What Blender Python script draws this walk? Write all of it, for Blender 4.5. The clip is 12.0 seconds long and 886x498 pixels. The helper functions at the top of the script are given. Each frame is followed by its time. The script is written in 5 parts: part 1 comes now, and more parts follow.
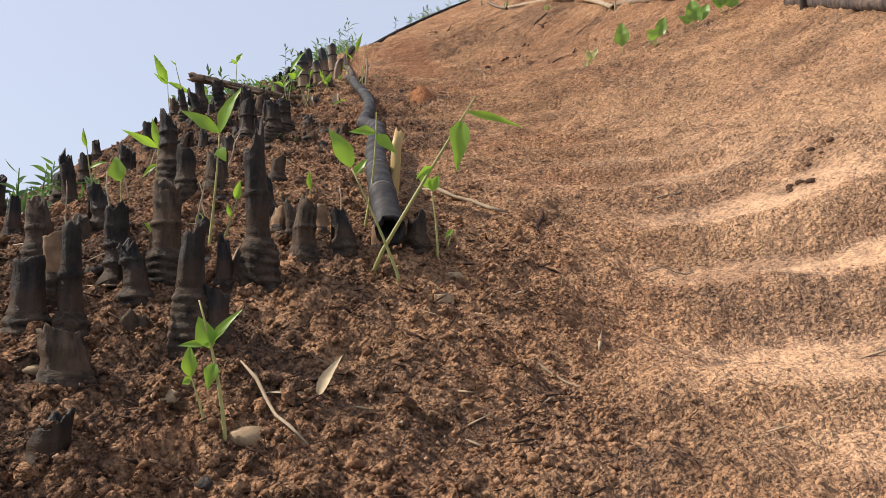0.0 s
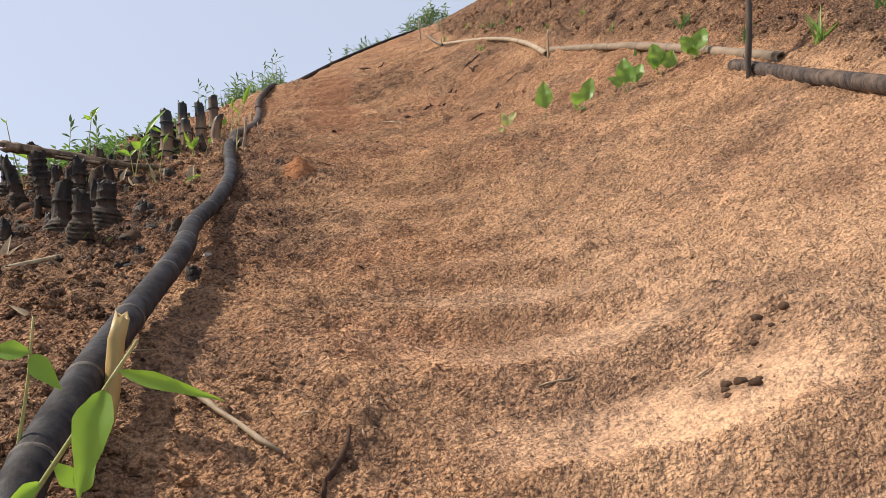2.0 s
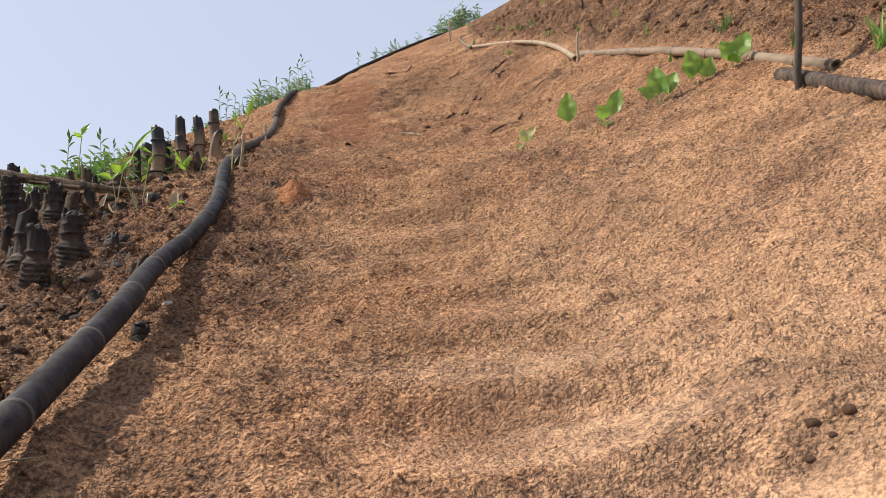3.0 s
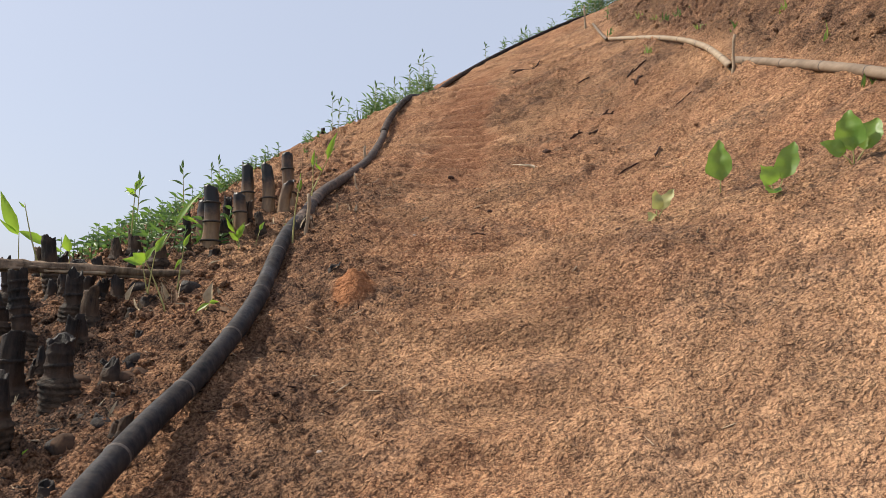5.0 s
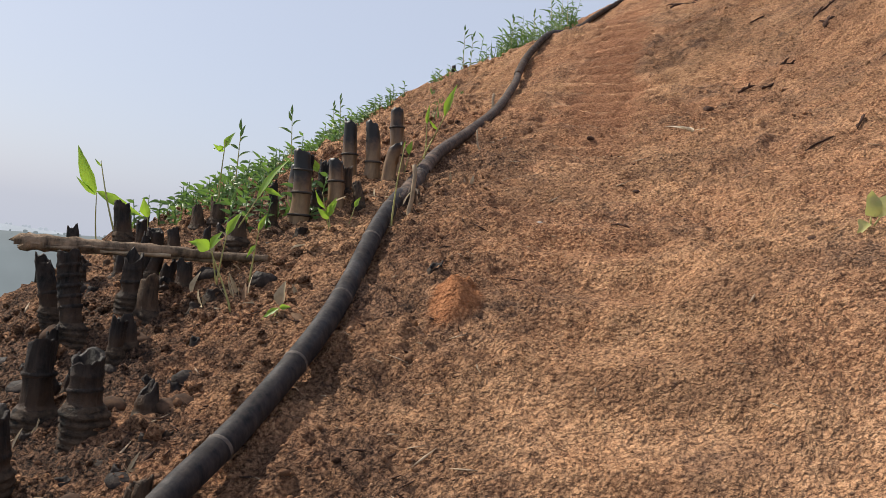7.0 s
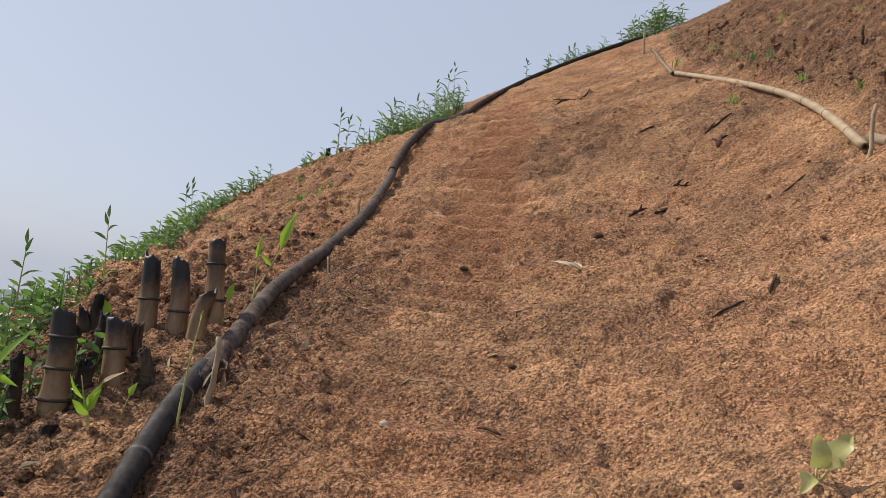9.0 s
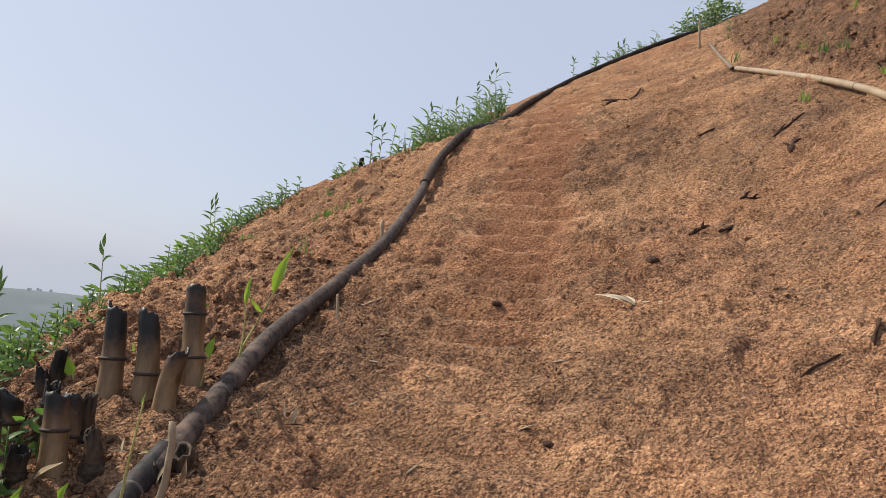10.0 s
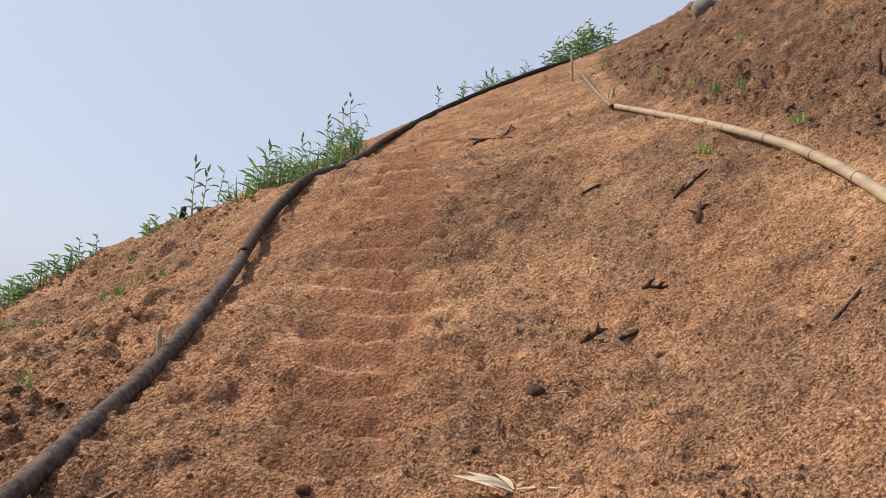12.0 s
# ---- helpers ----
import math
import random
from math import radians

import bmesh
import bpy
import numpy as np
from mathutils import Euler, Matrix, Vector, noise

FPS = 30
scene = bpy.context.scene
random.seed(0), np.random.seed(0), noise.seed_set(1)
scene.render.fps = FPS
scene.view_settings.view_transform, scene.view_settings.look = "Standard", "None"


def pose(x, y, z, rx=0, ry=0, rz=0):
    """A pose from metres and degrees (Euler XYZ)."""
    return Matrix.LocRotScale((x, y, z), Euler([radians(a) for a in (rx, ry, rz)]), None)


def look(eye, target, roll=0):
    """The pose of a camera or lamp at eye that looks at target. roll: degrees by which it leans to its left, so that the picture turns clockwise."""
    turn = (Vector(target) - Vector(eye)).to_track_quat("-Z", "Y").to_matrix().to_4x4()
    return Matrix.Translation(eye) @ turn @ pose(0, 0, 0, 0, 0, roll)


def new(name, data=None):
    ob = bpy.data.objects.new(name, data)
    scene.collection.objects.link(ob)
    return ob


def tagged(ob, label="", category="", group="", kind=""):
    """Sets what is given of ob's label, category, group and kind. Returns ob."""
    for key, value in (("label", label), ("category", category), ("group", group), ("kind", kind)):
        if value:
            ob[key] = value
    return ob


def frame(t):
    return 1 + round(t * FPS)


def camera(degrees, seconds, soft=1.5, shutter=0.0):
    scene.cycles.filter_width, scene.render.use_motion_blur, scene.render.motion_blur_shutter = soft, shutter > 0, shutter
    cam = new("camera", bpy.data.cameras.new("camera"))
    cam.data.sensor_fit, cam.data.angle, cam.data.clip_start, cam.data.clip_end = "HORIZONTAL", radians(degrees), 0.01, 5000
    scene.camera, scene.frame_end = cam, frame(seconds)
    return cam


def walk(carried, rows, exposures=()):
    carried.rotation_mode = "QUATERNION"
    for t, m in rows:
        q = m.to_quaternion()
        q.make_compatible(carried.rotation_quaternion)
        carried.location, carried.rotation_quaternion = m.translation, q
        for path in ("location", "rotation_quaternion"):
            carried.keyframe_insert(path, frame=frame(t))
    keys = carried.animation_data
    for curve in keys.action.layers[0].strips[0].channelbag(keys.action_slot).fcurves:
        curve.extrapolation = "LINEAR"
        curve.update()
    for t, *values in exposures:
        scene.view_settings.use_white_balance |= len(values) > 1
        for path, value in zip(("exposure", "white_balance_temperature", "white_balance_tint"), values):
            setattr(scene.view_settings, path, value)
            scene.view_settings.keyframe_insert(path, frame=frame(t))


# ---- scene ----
cam = camera(58.3, 12.0, soft=0.65)
METRES, EYE, TILT, LEAN, TURN = 7.6, 1.5, 6.5, -1.0, 0.0
ROWS = [
    (0.0, 0.0, 0.0, 0.0, 0.0, 0.0, -0.0),
    (0.5, 0.0176, 0.0405, 0.0212, 1.33, -0.93, 1.67),
    (1.0, 0.0305, 0.0762, 0.0309, -0.23, 0.11, 0.51),
    (1.5, 0.041, 0.1101, 0.0576, -3.33, 1.5, -0.92),
    (2.0, 0.0666, 0.1386, 0.0734, -2.93, 1.48, -0.35),
    (2.5, 0.0792, 0.1729, 0.0764, -1.13, 0.88, -0.19),
    (3.0, 0.0934, 0.2039, 0.1005, -0.09, 1.43, -0.48),
    (3.5, 0.1226, 0.2399, 0.1151, 5.42, -0.3, 1.09),
    (3.7, 0.1235, 0.2531, 0.127, 8.03, -0.6, 1.43),
    (5.3, 0.1145, 0.3612, 0.1997, 9.93, -0.65, -1.28),
    (5.5, 0.1148, 0.3639, 0.2048, 10.02, -1.94, -1.1),
    (6.0, 0.1089, 0.3913, 0.1938, 12.84, -5.6, -2.54),
    (6.5, 0.0928, 0.4327, 0.2189, 17.47, -6.92, -3.59),
    (6.7, 0.0938, 0.4447, 0.2201, 18.97, -6.6, -3.3),
    (8.3, 0.0978, 0.5267, 0.2464, 20.14, -3.31, -4.88),
    (8.5, 0.0913, 0.5432, 0.2483, 17.71, -2.82, -5.67),
    (9.0, 0.0808, 0.5847, 0.2787, 11.67, -0.96, -6.4),
    (9.5, 0.0827, 0.6315, 0.2917, 12.57, -1.34, -5.96),
    (10.0, 0.0764, 0.6682, 0.3, 15.34, -1.31, -5.58),
    (10.5, 0.0624, 0.7161, 0.3143, 13.05, -0.25, -5.85),
    (11.0, 0.0676, 0.7611, 0.3204, 9.36, 0.07, -4.42),
    (11.5, 0.0759, 0.8018, 0.3438, 6.89, 0.89, -3.6),
    (12.0, 0.0646, 0.8553, 0.3571, 6.34, 1.0, -4.7),
]
walk(cam, [(t, pose(0, 0, EYE, TILT, LEAN, TURN) @ pose(METRES * x, METRES * y, METRES * z, 90 + pitch, roll, yaw)) for t, x, y, z, yaw, pitch, roll in ROWS],
     exposures=((0.0, 0.50), (2.5, 0.50), (3.5, 0.50), (5.4, 0.38), (6.0, 0.40), (8.5, 0.18), (9.5, 0.30), (12.0, 0.38)))

# ---- world and light ----
SUN_AZ, SUN_EL = radians(-82.0), radians(43.0)      # azimuth from +y towards +x
world = bpy.data.worlds.new("sky")
scene.world = world
world.use_nodes = True
wn = world.node_tree.nodes
sky = wn.new("ShaderNodeTexSky")
sky.sky_type = "NISHITA"
sky.sun_disc = False
sky.sun_elevation, sky.sun_rotation = SUN_EL, SUN_AZ
sky.altitude, sky.air_density, sky.dust_density, sky.ozone_density = 300, 1.0, 3.0, 2.0
haze = wn.new("ShaderNodeMixRGB")
haze.inputs[0].default_value = 0.72
haze.inputs[2].default_value = (5.6, 6.1, 7.4, 1)
world.node_tree.links.new(sky.outputs[0], haze.inputs[1])
world.node_tree.links.new(haze.outputs[0], wn["Background"].inputs[0])
wn["Background"].inputs[1].default_value = 0.092
sun_data = bpy.data.lights.new("sun", "SUN")
sun_data.energy, sun_data.angle, sun_data.color = 4.05, radians(1.0), (1.0, 0.92, 0.79)
sun = new("sun", sun_data)
sun_way = Vector((math.sin(SUN_AZ) * math.cos(SUN_EL), math.cos(SUN_AZ) * math.cos(SUN_EL), math.sin(SUN_EL)))
sun.matrix_world = look(sun_way * 80, (0, 0, 0))


# ---- materials ----
class Mat:
    """A small builder for node materials."""

    def __init__(self, name, rough=0.8, spec=0.3):
        self.m = bpy.data.materials.new(name)
        self.m.use_nodes = True
        self.t = self.m.node_tree
        self.b = self.t.nodes["Principled BSDF"]
        self.b.inputs["Roughness"].default_value = rough
        self.b.inputs["Specular IOR Level"].default_value = spec
        self.coord = self.t.nodes.new("ShaderNodeTexCoord")
        self.info = self.t.nodes.new("ShaderNodeObjectInfo")

    def link(self, a, b):
        self.t.links.new(a, b)

    def noise(self, scale, detail=4.0, rough=0.6, space="Object", stretch=None):
        n = self.t.nodes.new("ShaderNodeTexNoise")
        n.inputs["Scale"].default_value, n.inputs["Detail"].default_value, n.inputs["Roughness"].default_value = scale, detail, rough
        src = self.coord.outputs[space]
        if stretch:
            mp = self.t.nodes.new("ShaderNodeMapping")
            mp.inputs["Scale"].default_value = stretch
            self.link(src, mp.inputs[0])
            src = mp.outputs[0]
        self.link(src, n.inputs["Vector"])
        return n.outputs["Fac"]

    def ramp(self, fac, *stops):
        r = self.t.nodes.new("ShaderNodeValToRGB")
        e = r.color_ramp.elements
        while len(e) < len(stops):
            e.new(0.5)
        for k, (p, c) in enumerate(stops):
            e[k].position = p
            e[k].color = (c, c, c, 1) if not hasattr(c, "__len__") else (*c, 1)
        self.link(fac, r.inputs[0])
        return r.outputs[0]

    def math(self, op, a, b, clamp=False):
        n = self.t.nodes.new("ShaderNodeMath")
        n.operation, n.use_clamp = op, clamp
        for i, v in enumerate((a, b)):
            if isinstance(v, (int, float)):
                n.inputs[i].default_value = v
            else:
                self.link(v, n.inputs[i])
        return n.outputs[0]

    def mix(self, fac, a, b, kind="MIX"):
        n = self.t.nodes.new("ShaderNodeMixRGB")
        n.blend_type = kind
        for i, v in enumerate((fac, a, b)):
            if isinstance(v, (int, float)):
                n.inputs[i].default_value = v
            elif isinstance(v, tuple):
                n.inputs[i].default_value = (*v, 1)
            else:
                self.link(v, n.inputs[i])
        return n.outputs[0]

    def attr(self, name):
        n = self.t.nodes.new("ShaderNodeAttribute")
        n.attribute_name = name
        return n.outputs["Fac"]

    def color(self, out):
        self.link(out, self.b.inputs["Base Color"])
        return self

    def bump(self, height, strength=0.5, dist=0.01):
        n = self.t.nodes.new("ShaderNodeBump")
        n.inputs["Strength"].default_value, n.inputs["Distance"].default_value = strength, dist
        self.link(height, n.inputs["Height"])
        self.link(n.outputs[0], self.b.inputs["Normal"])
        return self


def soil_material():
    s = Mat("soil", 0.95, 0.12)

    def lumps(scale):
        """Height of packed crumbs: 1 in the middle of each, falling to its edge."""
        v = s.t.nodes.new("ShaderNodeTexVoronoi")
        v.inputs["Scale"].default_value, v.inputs["Randomness"].default_value = scale, 1.0
        wave = s.t.nodes.new("ShaderNodeMixRGB")
        wave.blend_type = "LINEAR_LIGHT"
        wave.inputs[0].default_value = 0.7 / scale
        wob = s.t.nodes.new("ShaderNodeTexNoise")
        wob.inputs["Scale"].default_value, wob.inputs["Detail"].default_value = scale * 1.3, 2.0
        s.link(s.coord.outputs["Object"], wob.inputs["Vector"])
        s.link(s.coord.outputs["Object"], wave.inputs[1])
        s.link(wob.outputs["Color"], wave.inputs[2])
        s.link(wave.outputs[0], v.inputs["Vector"])
        return s.math("SUBTRACT", 1.0, v.outputs["Distance"])

    big, mid, fine = s.noise(0.8, 5), s.noise(5.0, 6, 0.65), s.noise(75.0, 5, 0.70)
    crust, dust = s.noise(24.0, 5, 0.7), s.noise(190.0, 3, 0.7)
    coarse, small = lumps(38.0), lumps(84.0)
    tan = s.mix(s.ramp(mid, (0.36, 0.0), (0.64, 1.0)), (0.49, 0.245, 0.122), (0.66, 0.365, 0.192))
    red = s.mix(s.ramp(mid, (0.35, 0.0), (0.65, 1.0)), (0.33, 0.142, 0.070), (0.48, 0.225, 0.112))
    base = s.mix(s.ramp(big, (0.40, 0.0), (0.58, 1.0)), red, tan)
    base = s.mix(s.attr("sand_and_lit"), base, (0.62, 0.385, 0.235))
    loose = s.math("SUBTRACT", 1.0, s.math("MAXIMUM", s.math("MULTIPLY", s.attr("sand_and_lit"), 0.5), s.math("MULTIPLY", s.attr("packed"), 0.38)))
    # shade painted into the bump's pits, its high grains paled to match
    base = s.mix(s.math("MULTIPLY", loose, s.ramp(crust, (0.34, 0.75), (0.50, 0.0))), base, (0.150, 0.074, 0.043))
    base = s.mix(s.math("MULTIPLY", loose, s.ramp(fine, (0.36, 0.85), (0.52, 0.0))), base, (0.105, 0.052, 0.032))
    base = s.mix(s.ramp(crust, (0.53, 0.0), (0.66, 0.5)), base, (0.70, 0.410, 0.228))
    base = s.mix(s.ramp(fine, (0.50, 0.0), (0.64, 0.65)), base, (0.78, 0.470, 0.262))
    base = s.mix(s.ramp(s.noise(2.6, 5, 0.6, stretch=(0.7, 1.8, 1.0)), (0.52, 0.0), (0.66, 0.45)), base, (0.20, 0.104, 0.062))
    sooty = s.ramp(s.noise(1.3, 6, 0.7), (0.48, 0.0), (0.62, 0.7))
    base = s.mix(s.math("MULTIPLY", sooty, s.ramp(crust, (0.42, 1.0), (0.60, 0.25))), base, s.mix(s.ramp(fine, (0.40, 0.0), (0.60, 1.0)), (0.070, 0.046, 0.036), (0.30, 0.185, 0.120)))
    base = s.mix(s.ramp(dust, (0.66, 0.0), (0.76, 0.6)), base, (0.64, 0.50, 0.36))
    char = s.math("MULTIPLY", s.attr("char"), s.ramp(s.noise(5.2, 6, 0.75), (0.34, 0.25), (0.56, 1.0)))
    base = s.mix(char, base, s.mix(s.ramp(fine, (0.40, 0.0), (0.66, 1.0)), (0.024, 0.018, 0.015), (0.25, 0.140, 0.088)))
    base = s.mix(s.attr("ochre"), base, s.mix(s.ramp(fine, (0.35, 0.0), (0.65, 1.0)), (0.34, 0.130, 0.055), (0.52, 0.225, 0.100)))
    # shade on the far risers, painted as dark fresh red soil
    base = s.mix(s.attr("fresh"), base, s.mix(s.ramp(fine, (0.36, 0.0), (0.62, 1.0)), (0.150, 0.062, 0.034), (0.40, 0.185, 0.095)))
    base = s.mix(s.attr("far"), base, (0.10, 0.14, 0.07))
    s.color(base)
    grain = s.math("ADD", s.math("ADD", s.math("MULTIPLY", coarse, 1.0), s.math("MULTIPLY", small, 0.75)), s.math("ADD", s.math("MULTIPLY", fine, 0.55), s.math("MULTIPLY", crust, 0.9)))
    packed = s.math("SUBTRACT", 1.0, s.math("ADD", s.math("MULTIPLY", s.attr("sand_and_lit"), 0.25), s.math("MULTIPLY", s.attr("packed"), 0.48)))
    packed = s.math("MULTIPLY", packed, s.ramp(s.noise(3.4, 4, 0.65), (0.36, 0.45), (0.60, 1.0)))
    return s.bump(s.math("MULTIPLY", grain, packed), 1.0, 0.030).m


def crumb_material():
    """Loose crumbs, each with its own shade of earth."""
    s = Mat("loose_crumbs", 0.95, 0.12)
    geo = s.t.nodes.new("ShaderNodeNewGeometry")
    c = s.ramp(geo.outputs["Random Per Island"], (0.0, (0.20, 0.098, 0.052)), (0.45, (0.34, 0.175, 0.092)), (0.9, (0.46, 0.255, 0.138)), (1.0, (0.56, 0.34, 0.20)))
    c = s.mix(s.math("MULTIPLY", s.attr("sand_and_lit"), 0.5), c, (0.62, 0.385, 0.225))
    s.color(s.mix(s.attr("char"), c, s.mix(geo.outputs["Random Per Island"], (0.025, 0.018, 0.015), (0.16, 0.085, 0.052))))
    return s.bump(s.noise(120.0, 4, 0.7), 0.8, 0.01).m


def charred_material(name, dark, worn, amount, gloss=0.62, foot=False, relief=0.8, stretch=(1.0, 1.0, 0.15)):
    s = Mat(name, 0.75, 0.2)
    streak = s.noise(38.0, 5, 0.65, stretch=stretch)
    blot = s.noise(9.0, 4, 0.6)
    c = s.mix(s.ramp(streak, (0.35, 0.0), (0.68, 1.0)), dark, worn)
    c = s.mix(s.ramp(blot, (0.55 - amount, 0.0), (0.80 - amount, 0.8)), c, tuple(1.8 * v for v in worn))
    if foot:
        sep = s.t.nodes.new("ShaderNodeSeparateXYZ")
        s.link(s.coord.outputs["Generated"], sep.inputs[0])
        up = s.math("ADD", sep.outputs[2], s.math("MULTIPLY", s.math("SUBTRACT", s.noise(11.0, 4), 0.5), 1.4))
        c = s.mix(s.ramp(up, (0.15, 0.75), (0.55, 0.0)), c, s.mix(streak, (0.013, 0.009, 0.007), (0.125, 0.070, 0.040)))
    s.color(c)
    s.link(s.ramp(blot, (0.3, gloss), (0.7, 0.9)), s.b.inputs["Roughness"])
    return s.bump(s.math("ADD", streak, s.math("MULTIPLY", s.noise(95.0, 4, 0.7), 0.6)), relief, 0.010).m


def scorched_material():
    """Tan bamboo burnt black towards its top."""
    s = Mat("scorched_bamboo", 0.5, 0.4)
    sep = s.t.nodes.new("ShaderNodeSeparateXYZ")
    s.link(s.coord.outputs["Generated"], sep.inputs[0])
    streak = s.noise(26.0, 5, 0.65, stretch=(1.0, 1.0, 0.12))
    up = s.math("ADD", sep.outputs[2], s.math("MULTIPLY", s.math("SUBTRACT", s.noise(7.0, 4), 0.5), 1.1))
    up = s.math("ADD", up, s.math("MULTIPLY", s.math("SUBTRACT", s.info.outputs["Random"], 0.5), 0.25))
    tan = s.mix(s.ramp(streak, (0.3, 0.0), (0.7, 1.0)), (0.10, 0.052, 0.027), (0.36, 0.225, 0.115))
    mid = s.mix(s.ramp(up, (0.25, 0.0), (0.80, 1.0)), tan, (0.075, 0.040, 0.024))
    s.color(s.mix(s.ramp(up, (0.70, 0.0), (0.86, 1.0)), mid, (0.014, 0.012, 0.011)))
    return s.bump(streak, 0.4, 0.005).m


def plain_material(name, a, b, scale=20.0, rough=0.7, spec=0.3, stretch=None, bump=0.3):
    s = Mat(name, rough, spec)
    n = s.noise(scale, 5, 0.65, stretch=stretch)
    c = s.mix(s.ramp(n, (0.32, 0.0), (0.68, 1.0)), a, b)
    c = s.mix(s.math("MULTIPLY", s.info.outputs["Random"], 0.35), c, tuple(0.6 * v for v in a))
    s.color(c)
    return s.bump(n, bump, 0.004).m


def leaf_material(name, a, b, through_colour, share=0.45):
    s = Mat(name, 0.42, 0.4)
    n = s.noise(25.0, 3, 0.6)
    geo = s.t.nodes.new("ShaderNodeNewGeometry")
    c = s.mix(s.ramp(n, (0.3, 0.0), (0.7, 1.0)), a, b)
    c = s.mix(s.math("MULTIPLY", geo.outputs["Random Per Island"], 0.5), c, tuple(0.7 * v for v in b))
    s.color(c)
    tr = s.t.nodes.new("ShaderNodeBsdfTranslucent")
    tr.inputs[0].default_value = (*through_colour, 1)
    mx = s.t.nodes.new("ShaderNodeMixShader")
    mx.inputs[0].default_value = share
    s.link(s.b.outputs[0], mx.inputs[1])
    s.link(tr.outputs[0], mx.inputs[2])
    s.link(mx.outputs[0], s.t.nodes["Material Output"].inputs[0])
    return s.m


SOIL = soil_material()
CRUMBS = crumb_material()
CHARRED = charred_material("charred_bamboo", (0.006, 0.0055, 0.0055), (0.050, 0.036, 0.029), 0.02, 0.45, foot=True)
CHARRED_WORN = charred_material("charred_worn_bamboo", (0.012, 0.009, 0.008), (0.135, 0.088, 0.056), 0.06, foot=True)
COLLAR = charred_material("ringed_root_collar", (0.008, 0.007, 0.006), (0.105, 0.068, 0.044), 0.04, 0.7, stretch=(0.6, 0.6, 0.9))
SMOOTH_CHAR = charred_material("smooth_charred_bamboo", (0.011, 0.011, 0.013), (0.046, 0.036, 0.033), -0.12, 0.42, relief=0.25)
GREYED = charred_material("greyed_scorched_bamboo", (0.026, 0.020, 0.019), (0.125, 0.088, 0.068), 0.06)
RING = plain_material("node_ring", (0.16, 0.13, 0.11), (0.05, 0.04, 0.036), 40)
RING_DARK = plain_material("dark_node_ring", (0.035, 0.028, 0.024), (0.075, 0.055, 0.042), 40)
SCORCHED = scorched_material()
DULL = plain_material("dull_bamboo", (0.15, 0.105, 0.070), (0.30, 0.22, 0.15), 14, 0.7, 0.25, (1, 0.2, 1))
DRY = plain_material("dry_bamboo", (0.26, 0.18, 0.11), (0.46, 0.35, 0.23), 14, 0.6, 0.3, (1, 0.2, 1))
CUT = plain_material("cut_bamboo", (0.24, 0.15, 0.08), (0.46, 0.32, 0.19), 60)
STRAW = plain_material("dry_sheath", (0.36, 0.26, 0.15), (0.58, 0.46, 0.30), 30, 0.7)
TWIG = plain_material("dark_twig", (0.030, 0.018, 0.014), (0.12, 0.062, 0.040), 60, 0.85, 0.15, None, 0.9)
PALE_TWIG = plain_material("pale_twig", (0.30, 0.21, 0.13), (0.48, 0.36, 0.24), 40)
STONE = plain_material("pale_stone", (0.38, 0.31, 0.25), (0.52, 0.45, 0.38), 30)
CLOD_DARK = plain_material("charred_clod", (0.035, 0.024, 0.018), (0.14, 0.078, 0.048), 25, 0.95, 0.15)
LEAF = leaf_material("shoot_leaf", (0.110, 0.250, 0.030), (0.20, 0.37, 0.045), (0.52, 0.78, 0.07), 0.45)
LEAF_PALE = leaf_material("seedling_leaf", (0.12, 0.25, 0.04), (0.21, 0.35, 0.07), (0.36, 0.55, 0.08), 0.4)
GRASS = leaf_material("grass_blade", (0.055, 0.125, 0.030), (0.120, 0.205, 0.055), (0.19, 0.33, 0.06), 0.38)
STEM = plain_material("green_stem", (0.30, 0.29, 0.085), (0.48, 0.42, 0.17), 30, 0.5)


# ---- terrain ----
def lattice(x, y, seed):
    """Smooth value noise from 0 to 1 on a lattice of one metre."""
    table = np.random.RandomState(seed).rand(128, 128)
    xi, yi = np.floor(x).astype(int), np.floor(y).astype(int)
    u, v = x - xi, y - yi
    u, v = u * u * (3 - 2 * u), v * v * (3 - 2 * v)
    a, b = xi % 128, yi % 128
    a1, b1 = (a + 1) % 128, (b + 1) % 128
    return (table[a, b] * (1 - u) + table[a1, b] * u) * (1 - v) + (table[a, b1] * (1 - u) + table[a1, b1] * u) * v


def soft(v, k):
    """A smooth ramp: 0 below 0, v above, with a knee of k."""
    return k * np.logaddexp(0.0, np.clip(v / k, -40, 400))


MOUNDS = ((1.0, 9.5, 0.8, -0.063), (-1.0, 7.0, 1.2, 0.206), (-0.5, 1.5, 0.8, -0.166), (-3.0, 11.5, 0.8, -0.284), (-0.5, 13.0, 1.2, 0.089), (-0.5, 3.5, 0.8, 0.103),
          (1.5, 6.5, 0.8, 0.156), (0.5, 7.0, 1.8, -0.11), (1.0, 12.0, 0.8, 0.132), (-1.5, 13.0, 0.8, 0.132), (0.5, 10.0, 0.8, -0.15), (2.0, 3.5, 0.8, 0.074),
          (-3.2, 14.8, 1.1, -0.24), (-4.3, 12.0, 1.1, 0.38), (-2.6, 16.0, 0.8, -0.15), (0.3, 17.9, 0.8, 0.2), (-3.0, 4.6, 1.0, -0.38), (-0.3, 2.15, 0.5, 0.10), (1.65, 3.25, 0.3, 0.11))


